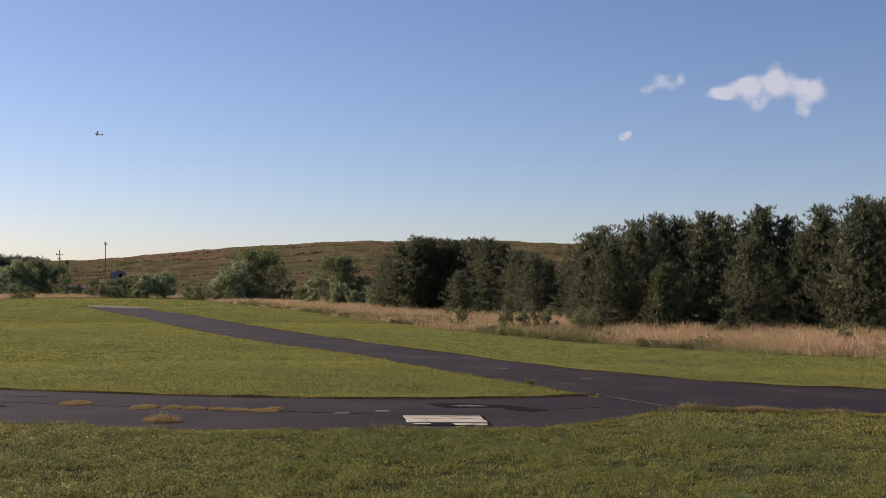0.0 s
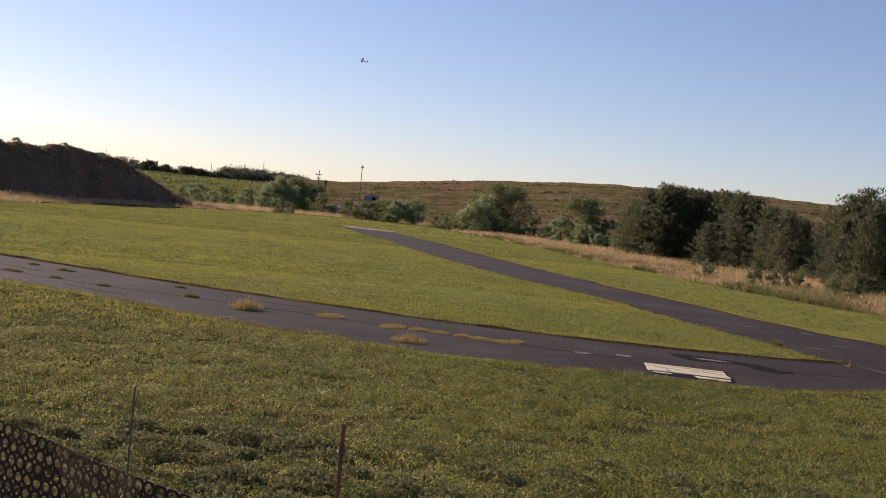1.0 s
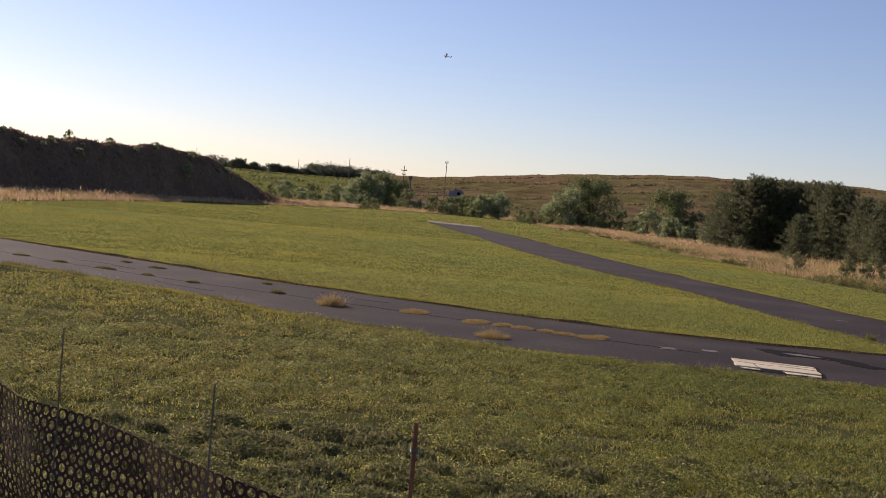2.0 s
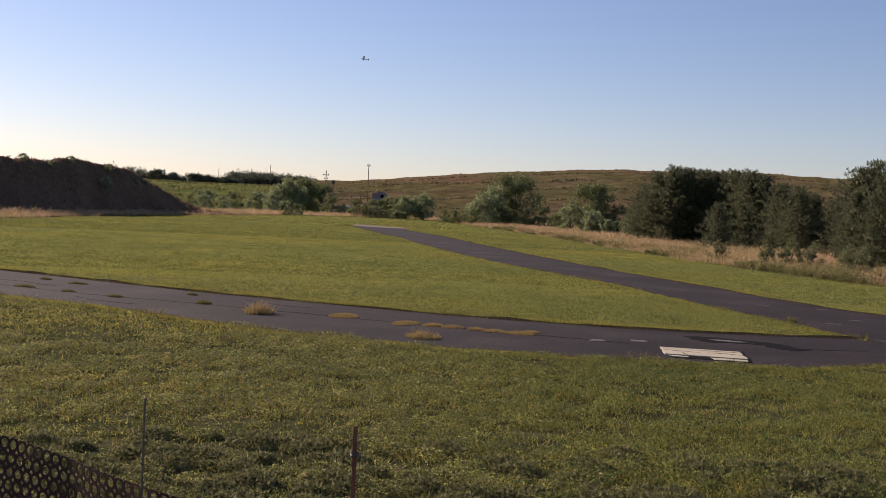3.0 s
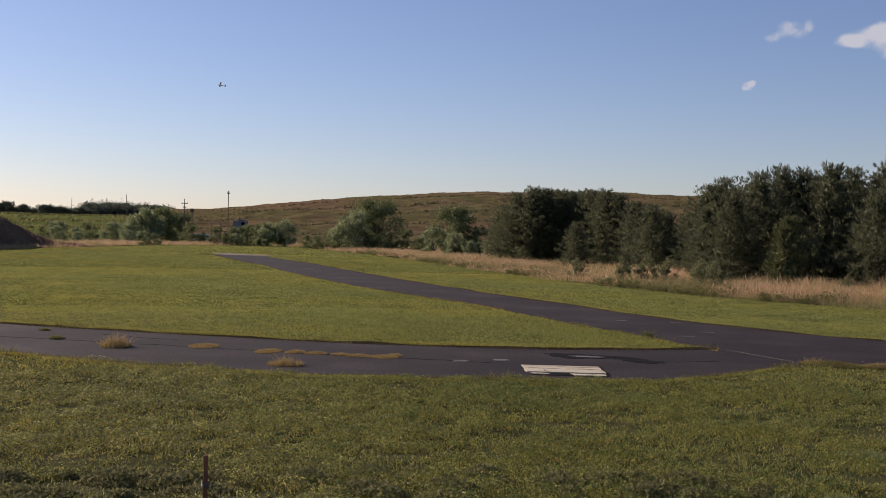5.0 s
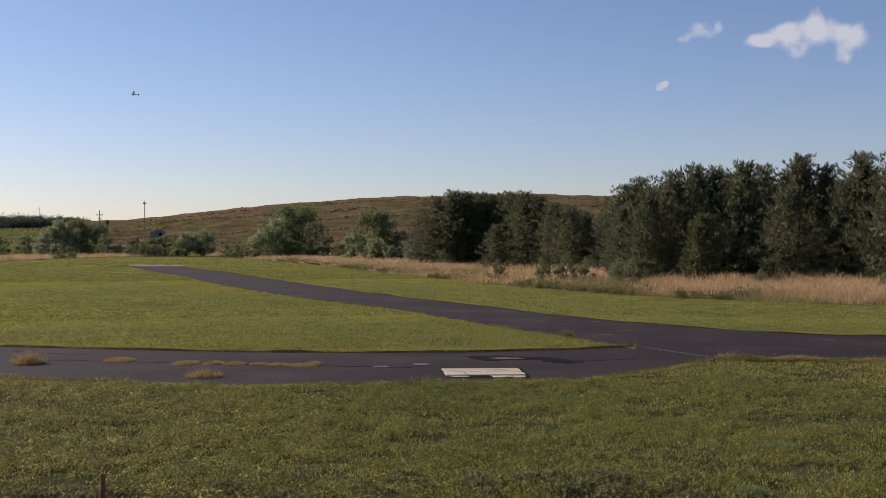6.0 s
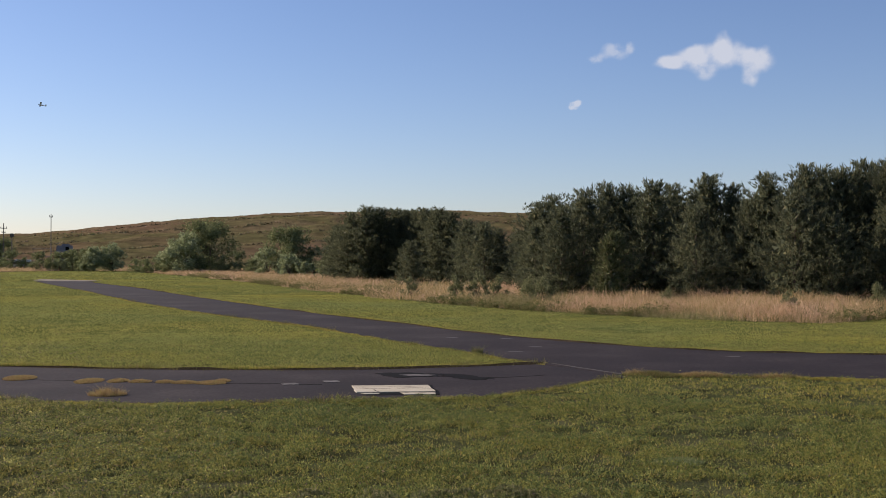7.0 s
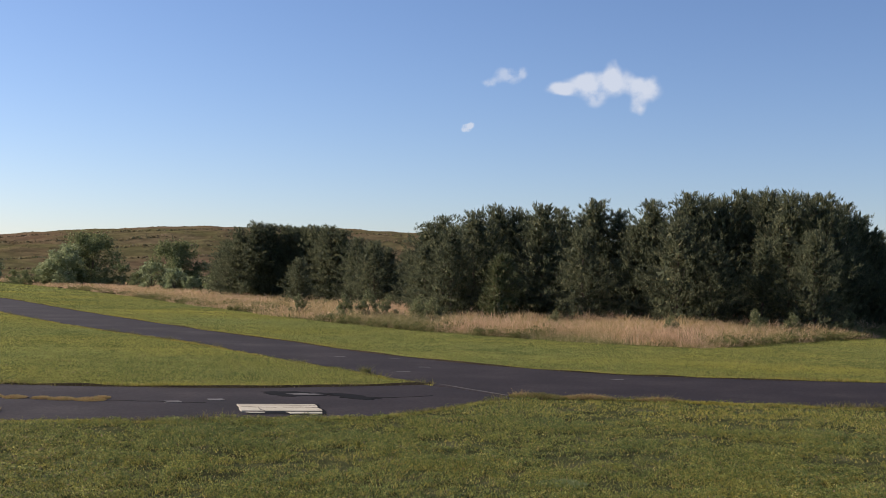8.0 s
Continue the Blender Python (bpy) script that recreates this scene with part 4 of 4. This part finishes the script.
mat_of_weeds(-6.5, 20.45, 0.55, 0.75, 0, 1, 0.07, M_DRYWEED, "weed_patch", "oval yellowish mat of weed in asphalt seam")
for i, (x, y, l, w) in enumerate([(-5.15, 19.95, 0.45, 0.75), (-4.65, 19.95, 0.35, 0.5), (-4.25, 19.85, 0.4, 0.4), (-3.8, 19.75, 0.35, 0.3), (-3.45, 19.65, 0.5, 0.35), (-3.0, 19.6, 0.55, 0.45), (-2.85, 19.9, 0.3, 0.3)]):
    mat_of_weeds(x, y, l, w, -8, 10 + i, 0.06, M_DRYWEED, "weed_patch", "straw-coloured weed mat along asphalt crack")
mat_of_weeds(-4.35, 18.0, 0.6, 0.5, 0, 30, 0.2, M_DRYWEED, "weed_clump", "dry straggling weed clump at asphalt edge")
mat_of_weeds(-8.0, 19.95, 0.55, 0.6, 0, 31, 0.36, M_DRYWEED, "weed_clump", "tall reddish weed clump in the asphalt")
mat_of_weeds(-9.6, 21.0, 0.3, 0.3, 0, 32, 0.1, M_FRINGE, "weed_clump", "small green weed in the asphalt crack")
for i, (x, y, w) in enumerate([(-17.0, 22.7, 0.5), (-15.6, 22.2, 0.4), (-14.2, 21.9, 0.6), (-12.9, 21.5, 0.4), (-13.8, 23.4, 0.5), (-11.6, 21.1, 0.35), (-10.6, 22.6, 0.3), (-15.0, 24.0, 0.4)]):
    mat_of_weeds(x, y, w * 0.9, 0.16 + 0.04 * (i % 3), 12 - 9 * (i % 4), 80 + i, 0.07, M_FRINGE, "weed_patch", "brownish weed mat along asphalt crack")
mat_of_weeds(3.15, 11.9, 0.55, 0.4, 0, 90, 0.08, M_PALEGRASS, "pale_grass_patch", "pale grey-green grass patch in the lawn")
mat_of_weeds(2.4, 9.75, 0.35, 0.28, 0, 91, 0.08, M_PALEGRASS, "pale_grass_patch", "pale grey-green grass patch in the lawn")
mat_of_weeds(2.05, 25.6, 0.25, 0.2, 0, 33, 0.24, M_WEED, "grass_tuft", "upright grass tuft at the runway edge")
mat_of_weeds(4.9, 20.6, 1.1, 0.6, -10, 34, 0.12, M_FRINGE, "weed_clump", "dry weeds at the taxiway corner")
mat_of_weeds(4.6, 20.75, 0.45, 0.4, 0, 35, 0.17, M_DRYWEED, "weed_clump", "tall dry weed tuft at the taxiway corner")
mat_of_weeds(5.8, 20.5, 1.1, 0.35, -6, 36, 0.12, M_DRYWEED, "weed_patch", "straw-coloured weeds along the runway edge")
mat_of_weeds(7.1, 20.25, 0.9, 0.3, -8, 37, 0.1, M_DRYWEED, "weed_patch", "straw-coloured weeds along the runway edge")
for i, (x, y) in enumerate([(-1.64, 19.4), (-0.95, 19.75)]):
    spot = slab("gravel_spot", ragged([(x - 0.14, y + 0.12), (x + 0.1, y + 0.18), (x + 0.17, y - 0.05), (x - 0.08, y - 0.15)], 0.03, 40 + i), 0.0, 0.026, M_PATCHGREY)
    tagged(spot, "crumbled pale gravel spot in asphalt", "gravel spot", "crumbled spots")
for i, (x, y) in enumerate([(3.15, 30.0), (2.95, 25.9), (7.6, 24.5), (1.7, 30.3), (3.6, 27.2)]):
    slab("mark", ragged([(x - 0.16, y + 0.06), (x + 0.14, y + 0.09), (x + 0.16, y - 0.08), (x - 0.12, y - 0.07)], 0.03, 60 + i), 0.02, 0.027, M_SCUFF, runway, "pale scuffed mark")
slab("end_strip", ragged([(-32.2, 105.4), (-29.5, 103.6), (-27.0, 101.4), (-24.9, 98.8), (-25.3, 97.3), (-27.4, 98.0), (-29.8, 99.0), (-31.6, 101.5)], 0.3, 71), 0.0, 0.03, M_GRAVEL, runway, "pale worn strip across the end")
slab("seam", ragged([(3.37, 23.0), (3.395, 23.0), (4.46, 20.73), (4.435, 20.72)], 0.02, 72), 0.0, 0.03, M_SCUFF, runway, "pale joint to the taxiway")

# ---------------------------------------------------------------- safety fence
fence = empty("safety_fence", 0, 0)
tagged(fence, "dark plastic safety netting sagging between thin steel stakes", "fence")
F0, F1 = np.array([-5.2, 5.55]), np.array([0.9, 2.33])
flen = float(np.linalg.norm(F1 - F0))
cw, ch, rows_n = 0.064, 0.056, 19
cols = int(flen / cw)


def net_point(u, v):
    """u along the fence in metres, v up it."""
    p = F0 + (F1 - F0) * u / flen
    sag = 0.006 * math.sin(u * 5.4) + 0.008 * noise.noise((u * 2, v * 2, 0))
    side = 0.03 * math.sin(u * 4.1 + v * 2) + 0.02 * noise.noise((u * 3, v * 3, 5))
    return (p[0] + side * 0.47, p[1] + side * 0.88, v + sag * v)


nv, nf = [], []
for i in range(cols):
    for j in range(rows_n):
        cu, cv = (i + 0.5) * cw, 0.03 + (j + 0.5) * ch
        ring, base = [], len(nv)
        for k in range(12):
            a = k * math.tau / 12
            ex, ey = math.cos(a), math.sin(a)
            q = max(abs(ex), abs(ey))
            nv.append(net_point(cu + ex / q * cw / 2, cv + ey / q * ch / 2))
            nv.append(net_point(cu + ex * cw * 0.37, cv + ey * ch * 0.36))
        nf += [(base + 2 * k, base + 2 * ((k + 1) % 12), base + 2 * ((k + 1) % 12) + 1, base + 2 * k + 1) for k in range(12)]
net = put_mesh("netting", mesh_of("netting", nv, nf, M_NET), fence, "dark brown plastic netting with oval holes")
sol = net.modifiers.new("thickness", "SOLIDIFY")
sol.thickness = 0.003
for x, y, top in ((-4.23, 5.03, 1.46), (-3.09, 4.40, 1.47), (-2.02, 3.83, 1.43)):
    bm = bmesh.new()
    rod(bm, (x, y, -0.2), (x, y, top), 0.0042, 0.0038)
    rod(bm, (x, y, top), (x + 0.008, y, top + 0.008), 0.0042, 0.002)
    part("post", bm, M_STEEL, fence, "thin grey steel rod")
bm = bmesh.new()
box(bm, (-1.05, 3.30, 0.66), (0.013, 0.004, 1.70), 20)
box(bm, (-1.05, 3.307, 0.66), (0.004, 0.014, 1.70), 20)
stake = part("stake", bm, M_RUST, fence, "rusty steel T-shaped stake")
bm = bmesh.new()
for k in range(4):
    bmesh.ops.create_cone(bm, cap_ends=False, segments=10, radius1=0.014, radius2=0.012, depth=0.004, matrix=pose(-1.05, 3.303, 1.415 + 0.006 * k, 14 * k - 20, 10))
part("tie", bm, M_STEEL, stake, "pale twine tied round the stake")


# ---------------------------------------------------------------- poles and equipment beyond the field
def utility_pole(x, y, h, r, arms, label, cap=False):
    ob = empty("utility_pole", x, y)
    tagged(ob, label, "utility pole", "poles beyond the field")
    bm = bmesh.new()
    rod(bm, (0, 0, -0.5), (0, 0, h), r, r * 0.7, 10)
    part("shaft", bm, M_POLE, ob)
    for z, w in arms:
        bm = bmesh.new()
        box(bm, (0, 0, z), (w, 0.1, 0.12), 25, 0.02)
        for s in (-0.4, 0.4):
            rod(bm, (s * w * 0.9, s * w * 0.42, z + 0.05), (s * w * 0.9, s * w * 0.42, z + 0.28), 0.05, 0.03, 6)
        part("cross_arm", bm, M_POLE, ob)
    if cap:
        bm = bmesh.new()
        box(bm, (0, 0, h - 0.2), (0.55, 0.4, 0.6), 10, 0.05)
        part("transformer", bm, M_STEEL, ob, "dark box at the top")
    return ob


utility_pole(-64.0, 189.5, 7.5, 0.09, [(6.7, 1.1), (6.0, 0.6)], "grey wooden utility pole with short cross arms")
utility_pole(-60.5, 183.0, 5.6, 0.1, [], "dark wooden pole with a box on top", True)
utility_pole(-51.2, 172.4, 8.4, 0.075, [(8.0, 0.5)], "tall slim pole with one small arm")
utility_pole(-109.5, 279.0, 10.8, 0.1, [], "thin distant pole above the wood")
utility_pole(-136, 306, 10.3, 0.1, [], "thin distant pole above the wood")

trailer = empty("equipment_trailer", -50.2, 176.0)
tagged(trailer, "grey-white equipment trailer half hidden by bushes", "trailer")
bm = bmesh.new()
box(bm, (0, 0, 3.15), (2.3, 1.7, 1.2), 12, 0.08)
body = part("body", bm, M_SHED, trailer)
for s_ in (-0.55, 0.45):
    bm = bmesh.new()
    box(bm, (s_ + 0.18, -0.86, 3.3), (0.5, 0.06, 0.5), 12, 0.02)
    part("window", bm, M_TAR, body, "dark window")
bm = bmesh.new()
box(bm, (0.2, 0, 3.85), (1.2, 0.9, 0.22), 12, 0.05)
part("roof_unit", bm, M_SHED, trailer)
for s_ in (-0.8, 0.8):
    bm = bmesh.new()
    rod(bm, (s_, -1.0, 0.45), (s_, -0.75, 0.45), 0.45, None, 14)
    part("wheel", bm, M_TAR, trailer)
bm = bmesh.new()
box(bm, (0, 0, 1.55), (2.2, 1.3, 2.1), 12, 0.04)
part("chassis", bm, M_STEEL, trailer)
rack = empty("steel_rack", -53.0, 174.5)
tagged(rack, "open dark steel rack beside the trailer", "rack")
for x in (-1.5, 0.0, 1.2):
    bm = bmesh.new()
    rod(bm, (x, 0, -0.1), (x, 0, 3.3 if x < 1 else 4.6), 0.07, 0.05, 6)
    part("post", bm, M_POLE, rack)
for z in (2.0, 3.2):
    bm = bmesh.new()
    rod(bm, (-1.6, 0, z), (1.3, 0, z), 0.06, 0.06, 6)
    part("rail", bm, M_POLE, rack)
stack = empty("pallet_stack", -55.5, 172.5)
tagged(stack, "low stack of pale boards on the ground", "board stack")
for k in range(4):
    bm = bmesh.new()
    box(bm, (0.1 * (k % 2), 0, 0.35 + 0.36 * k), (3.2 - 0.3 * k, 1.6, 0.28), 10, 0.03)
    part("board", bm, M_WHITE if k % 2 else M_POLE, stack)
bm = bmesh.new()
box(bm, (0, 0, 0.1), (2.8, 1.4, 0.22), 10, 0.02)
part("pallet", bm, M_POLE, stack)


# ---------------------------------------------------------------- model aeroplane in the air
def lofted(bm, sections, sides=12):
    """Rings of (x, half width, half height, z) joined along x."""
    rows = []
    for x, w, h, z in sections:
        rows.append([bm.verts.new((x, w * math.cos(k * math.tau / sides), z + h * math.sin(k * math.tau / sides))) for k in range(sides)])
    for a, b in zip(rows, rows[1:]):
        for k in range(sides):
            bm.faces.new((a[k], a[(k + 1) % sides], b[(k + 1) % sides], b[k]))
    bm.faces.new(rows[0][::-1])
    bm.faces.new(rows[-1])
    bmesh.ops.recalc_face_normals(bm, faces=bm.faces)


plane = new("model_aeroplane")
d0 = 200.0
a0, e0 = radians(17.0), radians(7.15)
plane.matrix_basis = Matrix.Translation((-math.sin(a0) * d0, math.cos(a0) * d0, 2.2 + d0 * math.tan(e0))) @ pose(0, 0, 0, 18, -8, 200)
tagged(plane, "white high-wing model aeroplane flying over the field", "model aeroplane")
bm = bmesh.new()
lofted(bm, [(0.52, 0.03, 0.03, 0), (0.45, 0.07, 0.08, 0), (0.2, 0.085, 0.11, 0.01), (-0.1, 0.07, 0.09, 0.01), (-0.45, 0.035, 0.045, 0.02), (-0.72, 0.015, 0.03, 0.03)])
part("fuselage", bm, M_WHITE, plane)
for s in (-1, 1):
    bm = bmesh.new()
    box(bm, (0.16, s * 0.4, 0.14 + 0.01), (0.27, 0.8, 0.03), 0, 0.01)
    wing = part("wing", bm, M_WHITE, plane)
    bm = bmesh.new()
    box(bm, (0.16, s * 0.72, 0.15), (0.275, 0.14, 0.034), 0, 0.008)
    part("wing_tip", bm, M_BLUE, wing, "dark blue wing tip")
    bm = bmesh.new()
    rod(bm, (0.22, s * 0.06, -0.08), (0.22, s * 0.16, -0.2), 0.008)
    bmesh.ops.create_cone(bm, cap_ends=True, segments=14, radius1=0.05, radius2=0.05, depth=0.03, matrix=pose(0.22, s * 0.16, -0.22, 90))
    part("wheel_strut", bm, M_TAR, plane)
bm = bmesh.new()
box(bm, (-0.68, 0, 0.04), (0.18, 0.56, 0.014), 0, 0.005)
part("tailplane", bm, M_WHITE, plane)
bm = bmesh.new()
box(bm, (-0.7, 0, 0.16), (0.19, 0.014, 0.24), 0, 0.005)
part("fin", bm, M_WHITE, plane)
bm = bmesh.new()
box(bm, (0.535, 0, 0), (0.012, 0.03, 0.28), 0, 0.004)
part("propeller", bm, M_TAR, plane)


# ---------------------------------------------------------------- clouds, far behind everything
def cloud(name, az, el, wide, high, puffs, seed, strength):
    """A thin far sheet whose edges fray out into the sky; puffs of (x, y, rx, ry) in sheet widths."""
    d = 3400.0
    a, e = radians(az), radians(el)
    centre = Vector((-math.sin(a) * d * math.cos(e), math.cos(a) * d * math.cos(e), 2.2 + d * math.sin(e)))
    n, vs, fs = 16, [], []
    for i in range(n + 1):
        for j in range(n + 1):
            u, v = i / n * 2 - 1, j / n * 2 - 1
            vs.append((u * wide / 2, v * high / 2, 14 * (1 - u * u) * (1 - v * v)))
    for i in range(n):
        for j in range(n):
            fs.append((i * (n + 1) + j, (i + 1) * (n + 1) + j, (i + 1) * (n + 1) + j + 1, i * (n + 1) + j + 1))
    m = bpy.data.materials.new(name)
    m.use_nodes = True
    nd, l = m.node_tree.nodes, m.node_tree.links
    nd.remove(nd["Principled BSDF"])
    co = nd.new("ShaderNodeTexCoord")
    shift = nd.new("ShaderNodeVectorMath")
    shift.operation = "ADD"
    shift.inputs[1].default_value = (seed * 370.0, seed * 110.0, 0)
    l.new(co.outputs["Object"], shift.inputs[0])
    warp = nd.new("ShaderNodeTexNoise")
    warp.inputs["Scale"].default_value, warp.inputs["Detail"].default_value = 3.2 / wide, 3.0
    l.new(shift.outputs[0], warp.inputs["Vector"])
    fray = nd.new("ShaderNodeTexNoise")
    fray.inputs["Scale"].default_value, fray.inputs["Detail"].default_value = 6.0 / wide, 8.0
    l.new(shift.outputs[0], fray.inputs["Vector"])
    bend = nd.new("ShaderNodeVectorMath")
    bend.operation = "MULTIPLY_ADD"
    bend.inputs[1].default_value = (0.17 * wide,) * 3
    l.new(warp.outputs["Color"], bend.inputs[0])
    l.new(co.outputs["Object"], bend.inputs[2])
    total = None
    for x, y, rx, ry in puffs:
        s = nd.new("ShaderNodeVectorMath")
        s.operation = "SUBTRACT"
        s.inputs[1].default_value = ((x + 0.085) * wide, (y + 0.085) * wide, 0)
        l.new(bend.outputs[0], s.inputs[0])
        k = nd.new("ShaderNodeVectorMath")
        k.operation = "MULTIPLY"
        k.inputs[1].default_value = (1 / (rx * wide), 1 / (ry * wide), 0)
        l.new(s.outputs[0], k.inputs[0])
        q = nd.new("ShaderNodeVectorMath")
        q.operation = "LENGTH"
        l.new(k.outputs[0], q.inputs[0])
        f = nd.new("ShaderNodeMapRange")
        f.interpolation_type = "SMOOTHSTEP"
        f.inputs[1].default_value, f.inputs[2].default_value = 0.0, 1.0
        f.inputs[3].default_value, f.inputs[4].default_value = 1.0, 0.0
        l.new(q.outputs["Value"], f.inputs[0])
        if total is None:
            total = f.outputs[0]
        else:
            mx = nd.new("ShaderNodeMath")
            mx.operation = "ADD"
            l.new(total, mx.inputs[0])
            l.new(f.outputs[0], mx.inputs[1])
            total = mx.outputs[0]
    wob = nd.new("ShaderNodeMath")
    wob.operation = "MULTIPLY_ADD"
    wob.inputs[1].default_value, wob.inputs[2].default_value = 3.0, -1.5
    l.new(fray.outputs["Fac"], wob.inputs[0])
    add = nd.new("ShaderNodeMath")
    add.operation = "MULTIPLY_ADD"
    l.new(wob.outputs[0], add.inputs[0])
    l.new(total, add.inputs[1])
    l.new(total, add.inputs[2])
    gate = nd.new("ShaderNodeMapRange")
    gate.interpolation_type = "SMOOTHSTEP"
    gate.inputs[1].default_value, gate.inputs[2].default_value = 0.2, 1.15
    gate.inputs[4].default_value = strength
    l.new(add.outputs[0], gate.inputs[0])
    glow = nd.new("ShaderNodeEmission")
    glow.inputs["Color"].default_value = (0.66, 0.655, 0.565, 1)
    glow.inputs["Strength"].default_value = 0.7
    clear = nd.new("ShaderNodeBsdfTransparent")
    mix = nd.new("ShaderNodeMixShader")
    l.new(gate.outputs[0], mix.inputs[0])
    l.new(clear.outputs[0], mix.inputs[1])
    l.new(glow.outputs[0], mix.inputs[2])
    l.new(mix.outputs[0], nd["Material Output"].inputs["Surface"])
    me = mesh_of(name, vs, fs, m)
    me.shade_smooth()
    ob = new(name, me)
    ob.matrix_basis = look(centre, (0, 0, 2.2)) @ Matrix.Rotation(math.pi, 4, "Y")
    return tagged(ob, "small white fair-weather cloud in a blue sky", "cloud", "clouds")


P1 = 3400 / 2000.0
cloud("cloud", -15.5, 9.55, 290 * P1, 170 * P1, [(-0.22, 0.0, 0.15, 0.07), (-0.12, 0.025, 0.2, 0.095), (0.0, 0.04, 0.18, 0.095), (0.0, -0.035, 0.13, 0.09), (0.1, 0.09, 0.085, 0.11), (0.16, 0.04, 0.16, 0.11), (0.27, 0.0, 0.1, 0.09), (0.35, 0.01, 0.11, 0.1), (0.27, -0.09, 0.1, 0.08)], 1, 0.82)
cloud("cloud", -11.0, 10.15, 130 * P1, 100 * P1, [(-0.2, -0.08, 0.22, 0.1), (0.05, 0.02, 0.28, 0.16), (0.26, 0.08, 0.16, 0.1)], 2, 0.5)
cloud("cloud", -9.18, 7.58, 64 * P1, 60 * P1, [(-0.03, -0.02, 0.24, 0.17), (0.1, 0.06, 0.16, 0.14)], 3, 0.7)
